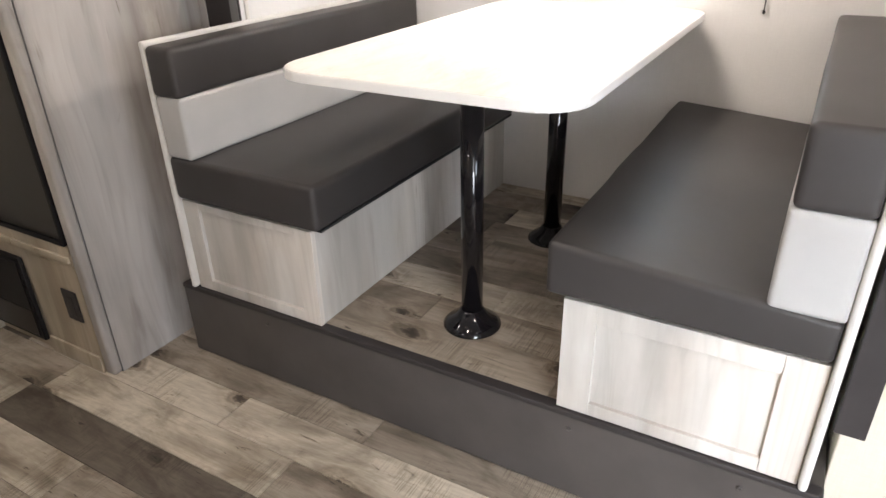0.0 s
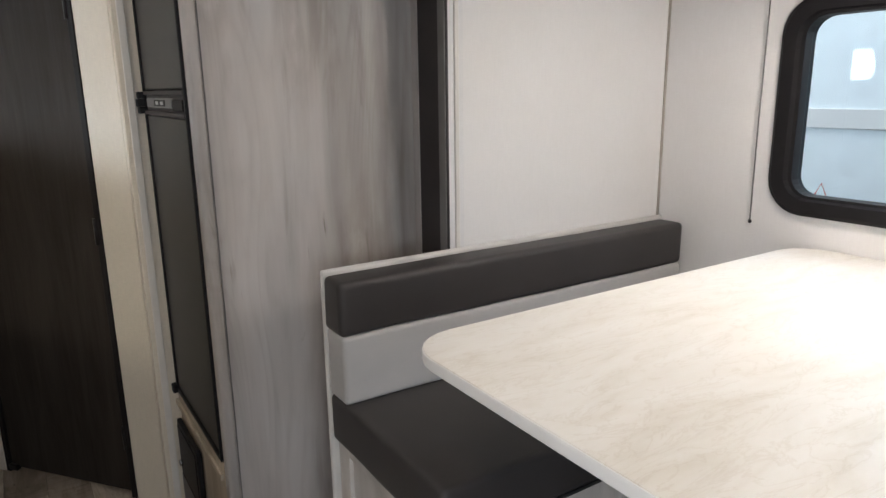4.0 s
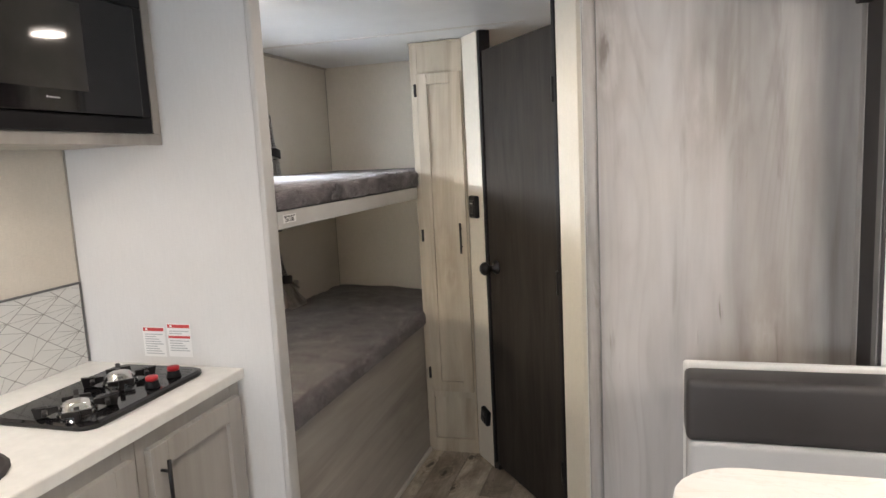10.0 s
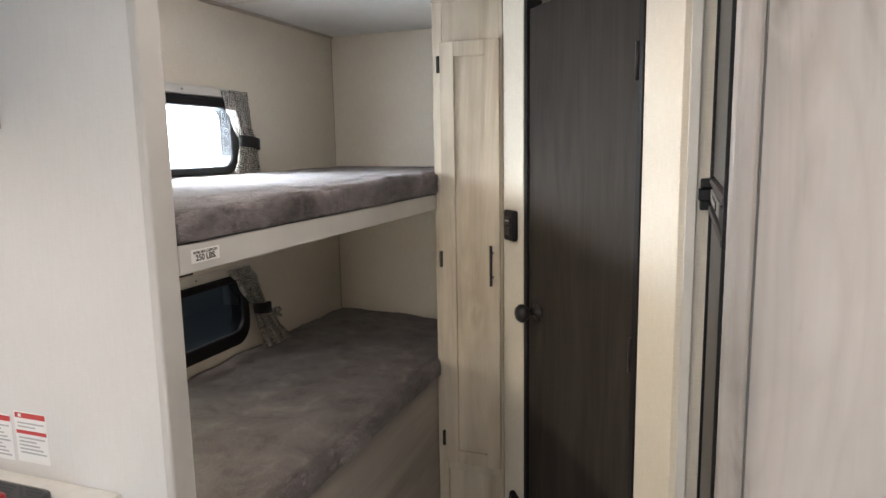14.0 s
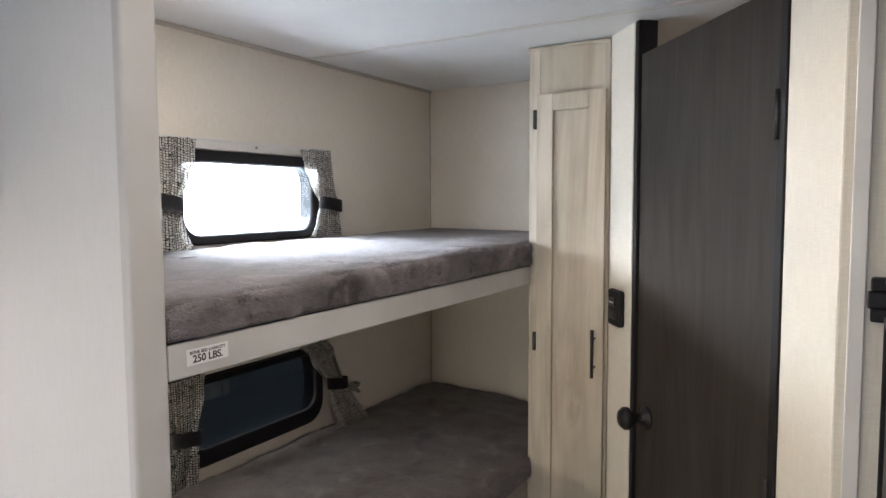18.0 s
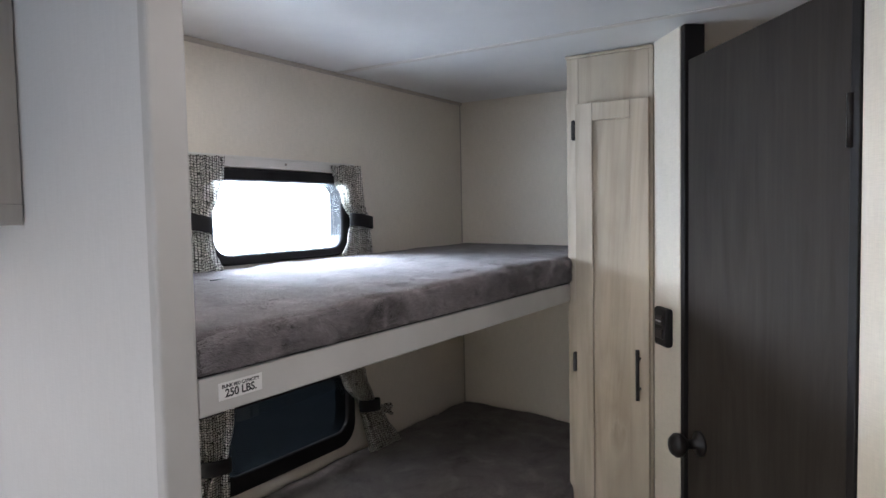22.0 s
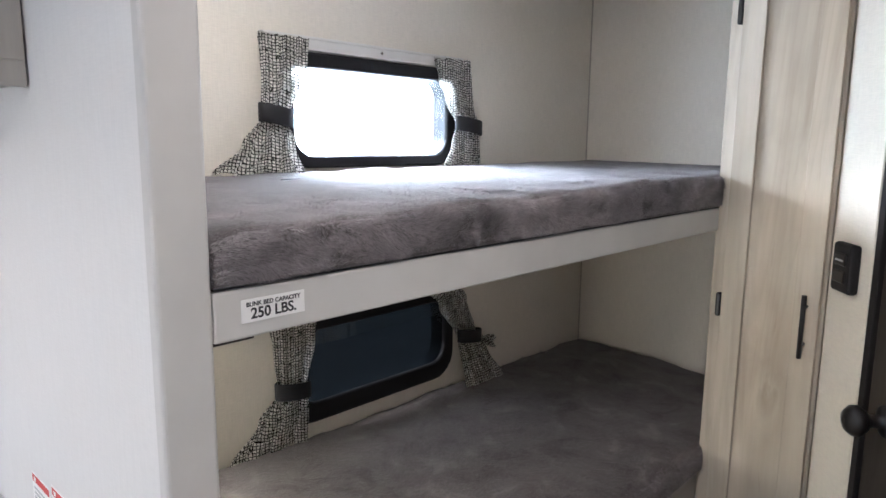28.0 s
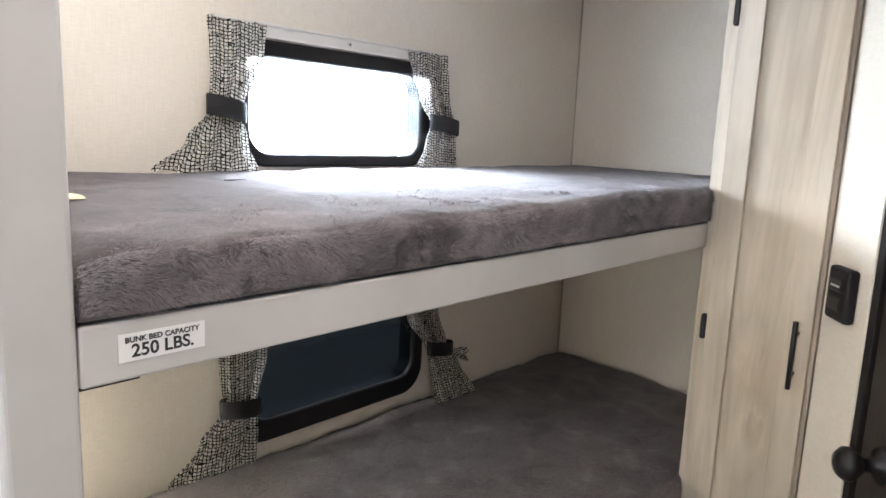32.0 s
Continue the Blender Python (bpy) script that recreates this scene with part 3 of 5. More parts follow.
wall("wall_left", FRONT, 0.05, -0.03, TOP, [(-1.302, -0.768, 1.465, 1.70), (-1.302, -0.768, 0.826, 1.058), (-5.1, -4.4, 0.03, 1.92)],
     lambda u, z: ((-0.05, u[0], z[0]), (0, u[1], z[1])), M_WALL)
wall("wall_rear", 0.0, 2.27, -0.03, TOP, [], lambda u, z: ((u[0], 0, z[0]), (u[1], 0.05, z[1])), M_WALL)
wall("wall_right", FRONT, 0.0, -0.03, TOP, [(-4.04, -2.115, 0.0, 1.95)], lambda u, z: ((RIGHT, u[0], z[0]), (RIGHT + 0.05, u[1], z[1])), M_GREYWALL)
# this wall is out of view; its hole is made for the cool fill
wall("wall_front", -0.05, 2.27, -0.03, TOP, [(0.38, 1.72, 1.06, 1.64)], lambda u, z: ((u[0], FRONT - 0.05, z[0]), (u[1], FRONT, z[1])), M_GREYWALL)
wall("wall_bunk_partition", 0.0, 0.692, 0.0, TOP, [], lambda u, z: ((u[0], PART, z[0]), (u[1], PART + 0.052, z[1])), M_GREYWALL)
# rounded end trim of the partition
setting(part("trim", box((0.692, PART - 0.003, 0), (0.712, PART + 0.055, TOP), 0.005, 3), M_RAIL))
# bead in the corner of partition and side wall
setting(part("trim", rod([(0.003, PART - 0.003, 0.93), (0.003, PART - 0.003, TOP)], 0.003, 8), M_TAN))
setting(part("ceiling", box((-0.05, FRONT, TOP), (2.27, 0.05, TOP + 0.04)), M_CEIL))
setting(part("ceiling_seam_trim", box((0.0, -0.79, TOP - 0.003), (1.3, -0.765, TOP), 0.001), M_TRIM))
setting(part("ceiling_edge_trim", box((0.0, -1.8785, TOP - 0.013), (0.013, 0.0, TOP), 0.004, 3), M_TAN))
setting(part("corner_trim", rod([(0.002, -0.002, 0.5), (0.002, -0.002, TOP)], 0.003, 8), M_TAN))

# the slide-out: a box pushed out through the right wall
SX0, SX1, SY0, SY1, SZ = 1.857, 3.093, -2.112, -3.90, 0.263
floor_slide = setting(part("floor_slide_out", box((SX0 + 0.004, SY1, SZ - 0.05), (SX1 + 0.04, SY0 + 0.045, SZ - 0.006)), M_SUBFLOOR))
setting(part("wall_slide_end_rear", box((RIGHT + 0.0035, SY0, 0.2), (SX1 + 0.05, SY0 + 0.045, 1.95)), M_SLIDEWALL))
setting(part("wall_slide_end_front", box((RIGHT - 0.005, SY1 - 0.045, 0.2), (SX1 + 0.05, SY1, 1.95)), M_SLIDEWALL))
wall("wall_slide_back", SY1, SY0, 0.2, 1.95, [(-3.445, -2.545, 1.135, 1.645)], lambda u, z: ((SX1, u[0], z[0]), (SX1 + 0.05, u[1], z[1])), M_SLIDEWALL)
setting(part("ceiling_slide_out", box((RIGHT + 0.021, SY1 - 0.05, 1.782), (SX1 + 0.05, SY0 + 0.05, 1.83)), M_CEIL))
setting(part("trim_slide_post", boxes(((RIGHT - 0.004, SY0 - 0.004, 0.0), (RIGHT + 0.003, -1.9765, 1.775)), bev=0.001), M_DARKTRIM))
setting(part("trim_panel_edge", box((RIGHT - 0.006, -1.975, 0.0), (RIGHT - 0.0005, -1.9425, TOP - 0.003), 0.0025, 3), M_GREYWOOD))
setting(part("trim_slide_seal", box((RIGHT - 0.0075, SY0 - 0.002, 0.2), (RIGHT - 0.0045, SY0 + 0.030, 1.775), 0.001), M_GREYPLASTIC))
setting(part("trim_slide_bead", box((RIGHT + 0.0205, SY0 - 0.009, 0.9), (RIGHT + 0.034, SY0 - 0.0005, 1.781), 0.003, 3), M_TRIM))
setting(part("trim_slide_cove", box((RIGHT + 0.0345, SY0 - 0.012, 1.768), (SX1 - 0.001, SY0 - 0.0005, 1.7815), 0.003, 3), M_TRIM))
setting(part("trim_slide_post", boxes(((1.926, SY1 - 0.045, 0.372), (1.949, SY1 + 0.012, 1.95)), bev=0.003), M_DARKTRIM))
setting(part("wall_slide_jamb", box((1.950, -4.9, 0.0), (RIGHT - 0.007, SY1 - 0.004, TOP - 0.002), 0.004), M_CREAM))
setting(part("corner_trim_slide", rod([(SX1 - 0.003, SY0 - 0.003, 0.9), (SX1 - 0.003, SY0 - 0.003, 1.767)], 0.0045, 8), M_TAN))
setting(part("trim_slide_header", boxes(((RIGHT - 0.030, SY1, 1.776), (RIGHT + 0.020, -1.9765, 1.95)), bev=0.004), M_DARKTRIM))
step = setting(part("slide_out_step", box((SX0, SY1, 0.004), (SX0 + 0.06, -2.062, SZ - 0.012), 0.006, 3), M_STEP))
setting(part("slide_out_step_nosing", box((SX0 - 0.004, SY1, SZ - 0.016), (SX0 + 0.03, -2.064, SZ + 0.001), 0.004), M_DARKTRIM))
for y in (-2.42, -3.37, -3.75):
    part("screw_cap", lathe([(0.006, 0), (0.005, 0.003), (0.002, 0.004)], 12, facing(SX0 - 0.003, y, 0.215, "-x") @ FLAT), M_STEP, step)

# ---- bath wall, set aslant, with its door ----
DIAG = pose(0.963, -0.53, 0, 0, 0, math.degrees(math.atan2(-0.781, 0.625)))
L_DOOR0, L_DOOR1, L_END = 0.195, 0.790, 0.952


def slanted(name, bm, material):
    ob = part(name, bm, material)
    ob.matrix_world = DIAG
    return setting(ob)


slanted("wall_bath_post", box((0.0, 0.0, 0), (L_DOOR0 - 0.022, 0.045, TOP), 0.003), M_CREAM)
slanted("wall_bath_casing", box((0.012, -0.006, 0), (L_DOOR0 - 0.024, 0.0, TOP), 0.002), M_CREAM)
slanted("wall_bath", box((L_DOOR1 + 0.022, 0.0, 0), (L_END, 0.045, TOP), 0.003), M_CREAM)
slanted("door_frame_bath", boxes(((L_DOOR0 - 0.022, -0.004, 0), (L_DOOR0, 0.05, TOP)), ((L_DOOR1, -0.004, 0), (L_DOOR1 + 0.022, 0.05, TOP)), bev=0.002), M_JAMB)
ex, ey = (DIAG @ Vector((L_END, 0, 0))).xy
setting(part("wall_fridge_side", boxes(((ex - 0.002, ey - 0.055, 0), (1.66, ey - 0.012, TOP)), bev=0.004), M_CREAM))
setting(part("trim", box((ex + 0.014, ey - 0.0625, 0), (ex + 0.036, ey - 0.0555, TOP), 0.002), M_TRIM))
door = thing("bath_door", DIAG @ pose(L_DOOR0 + 0.003, 0, 0.022), "dark espresso wood bathroom door, closed, with a round black knob", "door")
DW, DH = L_DOOR1 - L_DOOR0 - 0.006, 1.933
part("leaf", box((0, 0.004, 0), (DW, 0.034, DH), 0.002), M_DARKWOOD, door)
knob = part("knob", lathe([(0.027, 0.0), (0.027, 0.005), (0.011, 0.012), (0.010, 0.030), (0.018, 0.036), (0.026, 0.047), (0.026, 0.056), (0.018, 0.066), (0.006, 0.070)], 24, pose(0.068, 0.004, 0.970) @ FLAT @ Matrix.Scale(1.16, 4)), M_BLACK, door, "round oil-rubbed black knob")
for z in (0.22, 0.98, 1.70):
    part("hinge", rod([(DW + 0.004, -0.004, z - 0.045), (DW + 0.004, -0.004, z + 0.045)], 0.006, 10), M_BLACK, door)
part("bottom_bracket", box((-0.006, -0.008, -0.012), (0.035, 0.012, 0.012), 0.003), M_BLACK, door)


def wall_device(name, m, w, h, label, category, rocker=True):
    t = thing(name, m, label, category)
    part("housing", box((-w / 2, -0.022, -h / 2), (w / 2, 0.0, h / 2), 0.008, 3), M_BLACKPLASTIC, t)
    if rocker:
        part("button", box((-w * 0.3, -0.026, -h * 0.30), (w * 0.3, -0.02, -h * 0.05), 0.003), M_BLACK, t)
        part("button", box((-w * 0.3, -0.026, h * 0.05), (w * 0.3, -0.02, h * 0.30), 0.003), M_BLACK, t)
        part("mark", box((-w * 0.2, -0.0268, h * 0.14), (w * 0.2, -0.0258, h * 0.18)), M_GREYINK, t)
    else:
        for z in (-0.018, 0.018):
            part("socket", box((-w * 0.2, -0.025, z - 0.012), (w * 0.2, -0.02, z + 0.012), 0.003), M_BLACK, t)
    return t


wall_device("light_switch", DIAG @ pose(0.098, -0.006, 1.260), 0.078, 0.105, "black double wall switch on the cream door casing", "switch")
wall_device("wall_outlet", DIAG @ pose(0.128, -0.006, 0.245, 0, 12), 0.074, 0.078, "black wall outlet low on the cream casing", "outlet", False)

# ---- wardrobe ----
WX0, WX1, WY = 0.704, 0.962, -0.537
ward = thing("wardrobe", pose(WX0, WY, 0), "tall narrow whitewashed wood wardrobe beside the bunks", "wardrobe")
part("body", boxes(((0, 0.004, 0.0), (0.018, -WY - 0.003, TOP - 0.003)), ((0.02, 0.30, 0.0), (WX1 - WX0, 0.32, TOP - 0.003))), M_PALEWOOD, ward)
part("face_frame", boxes(((0, 0.0, 0.0), (0.037, 0.02, TOP - 0.003)), ((WX1 - WX0 - 0.012, 0.0, 0.0), (WX1 - WX0, 0.02, TOP - 0.003)),
                         ((0.037, 0.0006, 0.0), (WX1 - WX0 - 0.012, 0.0194, 0.07)), ((0.037, 0.0006, 0.29), (WX1 - WX0 - 0.012, 0.0194, 0.3235)),
                         ((0.037, 0.0006, 1.87), (WX1 - WX0 - 0.012, 0.0194, TOP - 0.012)), bev=0.0015), M_PALEWOOD, ward)
part("lower_panel", box((0.036, 0.0165, 0.068), (WX1 - WX0 - 0.011, 0.0192, 0.292)), M_PALEWOOD, ward)
part("top_moulding", box((-0.003, -0.006, TOP - 0.012), (WX1 - WX0, 0.02, TOP - 0.003), 0.003), M_PALEWOOD, ward)
wd = new("door")
wd.parent, wd.matrix_local = ward, pose(0.034, -0.003, 0.328)
fr, pn = shaker(0.217, 1.567, 0.018, 0.052, 0.010)
part("door_frame", fr, M_PALEWOOD, wd)
part("door_panel", pn, M_PALEWOOD, wd)


def bar_handle(length, parent, m, r=0.0055, stand=0.028):
    h = part("handle", rod([(0, -stand, 0), (0, -stand, length)], r, 10), M_BLACK, parent, "black bar handle")
    for z in (length * 0.2, length * 0.8):
        part("handle_post", rod([(0, 0, z), (0, -stand, z)], r * 0.8, 8), M_BLACK, h)
    h.matrix_local = m
    return h


bar_handle(0.146, ward, pose(0.2255, -0.018, 1.035))
for z in (0.42, 1.12, 1.82):
    part("hinge", box((0.018, -0.016, z - 0.03), (0.031, 0.0, z + 0.03), 0.005, 3), M_BLACK, ward, "black surface hinge")

# ---- bunks ----
BX = 0.711


def soft_block(x0, x1, y0, y1, z0, z1, r, seed, amp=0.006, tilt=0.0, sag=0.0, far=0.0, low=0.010, steps=110):
    """A plush mattress swept along y. tilt lifts the wall side, sag lowers the front at the near end, far lifts the far end, low rounds the bottom edges."""
    bm, rings = bmesh.new(), []
    w, h, nx = x1 - x0, z1 - z0, 26
    base = [(low + (w - 2 * low) * k / nx, 0.0) for k in range(nx + 1)]
    base += [(w - low + low * math.cos(a), low + low * math.sin(a)) for a in [radians(-90 + 90 * k / 4) for k in range(1, 5)]]
    base += [(w, low + (h - r - low) * k / 5) for k in range(1, 5)]
    base += [(w - r + r * math.cos(a), h - r + r * math.sin(a)) for a in [radians(90 * k / 7) for k in range(8)]]
    base += [(w - r - (w - 2 * r) * k / nx, h) for k in range(1, nx + 1)]
    base += [(r + r * math.cos(a), h - r + r * math.sin(a)) for a in [radians(90 + 90 * k / 5) for k in range(1, 6)]]
    base += [(0.0, low + (h - r - low) * (1 - k / 4)) for k in range(1, 4)] + [(0.0, low)]
    for j in range(steps + 1):
        f = j / steps
        y = y0 + (y1 - y0) * f
        end = 1 - max(0.0, 1 - min(j, steps - j) / 2.5) ** 2
        row = []
        for px, pz in base:
            up, out = pz / h, px / w
            z = pz * (0.86 + 0.14 * end) + up * (tilt * (1 - out) + far * f - sag * out * (1 - f) ** 1.5)
            p = Vector((x0 + px, y, z0 + z))
            if up > 0.25:
                p.z += up * amp * (noise.noise(p * 7 + Vector((seed, 0, 0))) + noise.noise(p * 21 + Vector((0, seed, 0))) * 0.5 + noise.noise(p * 60) * 0.25)
                if out > 0.5:
                    p.x += amp * (0.5 * noise.noise(p * 9 + Vector((3, seed, 1))) + 0.35 * noise.noise(p * 30)) - 0.004 * (1 - end)
            row.append(bm.verts.new(p))
        rings.append(row)
    n = len(base)
    for p, q in zip(rings, rings[1:]):
        for k in range(n):
            f = bm.faces.new((p[k], p[(k + 1) % n], q[(k + 1) % n], q[k]))
            f.smooth = True
    for row in (rings[0], rings[-1][::-1]):
        bm.faces.new(row).smooth = True
    bmesh.ops.recalc_face_normals(bm, faces=bm.faces)
    return bm


def fur(mattress, count, seed, length=0.0068):
    """Short brushed pile all over a mattress, combed in swirling patches."""
    rs = np.random.RandomState(seed)
    me = mattress.data
    me.calc_loop_triangles()
    co = np.empty(len(me.vertices) * 3)
    me.vertices.foreach_get("co", co)
    co = co.reshape(-1, 3)
    tri = np.array([t.vertices for t in me.loop_triangles])
    a, b, c = co[tri[:, 0]], co[tri[:, 1]], co[tri[:, 2]]
    n = np.cross(b - a, c - a)
    size = np.linalg.norm(n, axis=1)
    n = n / np.maximum(size, 1e-12)[:, None]
    front = np.clip((a[:, 0] - (BX - 0.22)) / 0.18, 0.0, 1.0)
    keep = (n[:, 2] > -0.3) * size * np.where(n[:, 2] < 0.8, 2.4, 0.9 * front)
    pick = rs.choice(len(tri), count, p=keep / keep.sum())
    r1, r2 = np.sqrt(rs.rand(count, 1)), rs.rand(count, 1)
    p = a[pick] * (1 - r1) + b[pick] * r1 * (1 - r2) + c[pick] * r1 * r2
    n = n[pick]
    comb = np.array([noise.noise_vector(Vector(q) * 12 + Vector((seed, 0, 0))) * 0.8 + noise.noise_vector(Vector(q) * 50) * 0.65 for q in p]) + np.array((0.1, 0.35, -0.15))
    comb = comb - n * (comb * n).sum(1)[:, None] + rs.normal(0, 0.10, (count, 3))
    comb /= np.maximum(np.linalg.norm(comb, axis=1), 1e-6)[:, None]
    d = comb * 0.86 + n * np.where(n[:, 2:] > 0.8, 0.25, 0.5)
    side = np.cross(d, n)
    side /= np.maximum(np.linalg.norm(side, axis=1), 1e-6)[:, None]
    l = length * rs.uniform(0.6, 1.3, (count, 1)) * np.where(n[:, 2:] > 0.8, 0.6, 1.15)
    v = np.stack([p - side * 0.00042 - n * 0.0006, p + side * 0.00042 - n * 0.0006, p + d * l], 1).reshape(-1, 3)
    out = bpy.data.meshes.new("plush_nap")
    out.from_pydata(v.tolist(), [], np.arange(count * 3).reshape(-1, 3).tolist())
    out.materials.append(M_PILE)
    ob = new("plush_nap", out)
    ob.parent = mattress
    return tagged(ob, kind="stuff")


upper = thing("upper_bunk", pose(0, 0, 0), "built-in upper bunk platform with a painted greige front rail", "bunk bed")
part("rail", box((BX - 0.016, -1.8785, 1.303), (BX, -0.538, 1.358), 0.003), M_RAIL, upper)
part("deck", box((0.002, -1.877, 1.335), (BX - 0.017, -0.004, 1.352)), M_RAIL, upper)
part("support_cleat", box((BX - 0.10, -1.878, 1.294), (BX - 0.02, -1.82, 1.334), 0.002), M_DARKTRIM, upper)
mat_up = part("mattress", soft_block(0.004, BX + 0.004, -1.877, -0.005, 1.3610, 1.434, 0.026, 3.0, 0.005, 0.003, 0.012, 0.014), M_PLUSH)
tagged(mat_up, "taupe plush-covered mattress on the upper bunk", "mattress")
# black strip painting in the shadow line between mattress and rail
part("gap_shade", box((0.006, -1.875, 1.3584), (BX - 0.003, -0.007, 1.3632)), M_UNDER, mat_up, "black strip standing in for the shadow gap under the mattress")
fur(mat_up, 330000, 3, 0.0066)
skin = BVHTree.FromPolygons([v.co for v in mat_up.data.vertices], [p.vertices for p in mat_up.data.polygons])


def top_of(x, y):
    """Height of the upper mattress under a point."""
    return skin.ray_cast(Vector((x, y, 2.0)), Vector((0, 0, -1)))[0].z


slit_z = top_of(0.209, -1.443)
part("cover_slit", box((0.2065, -1.464, slit_z - 0.002), (0.2115, -1.422, slit_z + 0.0022), 0.001), M_INK, mat_up, "dark slit in the cover")
lower = thing("lower_bunk", pose(0, 0, 0), "built-in lower bunk base with a grey woodgrain front panel", "bunk bed")
part("front_panel", box((BX - 0.018, -1.8785, 0.0), (BX - 0.008, -0.538, 0.664)), M_BUNKBASE, lower)
part("deck", box((0.002, -1.877, 0.645), (BX - 0.019, -0.004, 0.664)), M_RAIL, lower)
part("toe_trim", box((BX - 0.0075, -1.877, 0.0), (BX + 0.004, -0.54, 0.022), 0.004), M_TRIM, lower)
mat_low = part("mattress", soft_block(0.004, BX + 0.004, -1.877, -0.005, 0.666, 0.748, 0.032, 11.0, 0.007, 0.040, 0.0, -0.010), M_PLUSH)
tagged(mat_low, "taupe plush-covered mattress on the lower bunk", "mattress")
fur(mat_low, 110000, 8, 0.006)

# capacity label on the rail
cap = thing("capacity_label", facing(BX + 0.0006, -1.8075, 1.333, "+x"), "white sticker with bunk capacity lettering on the rail", "label")
part("sheet", box((-0.040, -0.0006, -0.0128), (0.040, 0, 0.0128)), M_PAPER, cap)
letters("BUNK BED CAPACITY", 0.0070, M_INK, cap, pose(0, -0.0009, 0.0066) @ FLAT)
letters("250 LBS.", 0.0165, M_INK, cap, pose(0, -0.0009, -0.0040) @ FLAT)
tb = bmesh.new()
bmesh.ops.create_grid(tb, x_segments=6, y_segments=12, size=0.5)
for v in tb.verts:
    p = Vector((0.378 + v.co.x * 0.05 + 0.006 * noise.noise(v.co * 4), -1.81 + v.co.y * 0.10, 0.0))
    p.z = top_of(p.x, p.y) + 0.0042 + 0.0015 * noise.noise(v.co * 5 + Vector((4, 1, 0)))
    v.co = p
bmesh.ops.solidify(tb, geom=tb.faces[:], thickness=0.0006)
ytag = part("care_tag", tb, M_YELLOW)
tagged(ytag, "small yellow tag lying on the upper mattress", "tag")


def bunk_window(z0, z1, material, label, sill=0.0, head=0.0):
    """A black-framed window with rounded corners in the left wall."""
    up = (sill - head) / 2
    yc, zc, w, h = -1.035, (z0 + z1) / 2, 0.59, z1 - z0
    m = Matrix(((0, 0, 1, 0.0), (1, 0, 0, yc), (0, 1, 0, zc), (0, 0, 0, 1)))
    win = tagged(new("window"), label, "window")
    win.matrix_world = Matrix()
    part("window_frame", ring([(w, h, 0.075, -0.004), (w, h, 0.075, 0.010), (w - 0.012, h - 0.012, 0.07, 0.014), (w - 0.066, h - 0.05 - sill - head, 0.055, 0.012, up), (w - 0.074, h - 0.056 - sill - head, 0.052, 0.009, up), (w - 0.078, h - 0.058 - sill - head, 0.050, 0.004, up), (w - 0.078, h - 0.058 - sill - head, 0.05, -0.045, up), (w, h, 0.075, -0.045)], m, closed=True), M_BLACKPLASTIC, win)
    pane = part("pane", ring([(w - 0.07, h - 0.05, 0.05, -0.002), (w - 0.07, h - 0.05, 0.05, 0.002)], m), material, win)
    pane.visible_shadow = False
    return win


bunk_window(1.447, 1.716, M_TINT, "black-framed bunk window with daylight outside", 0.0, 0.006)
bunk_window(0.808, 1.074, M_SMOKED, "black-framed bunk window with dark smoked glass", 0.022)
for z in (1.716, 1.074):
    r = thing("curtain_rail", pose(0, -1.045, z), "thin white curtain rail over the bunk window", "curtain rail")
    part("rail", boxes(((0, -0.33, 0.003), (0.010, 0.33, 0.034)), ((0.010, -0.33, 0.003), (0.016, 0.33, 0.008)), ((0.010, -0.33, 0.028), (0.016, 0.33, 0.034)), bev=0.001), M_BOARD, r)
    part("screw", lathe([(0.004, 0), (0.003, 0.003)], 10, facing(0.010, 0.02, 0.018, "+x") @ FLAT), M_CHROME, r)


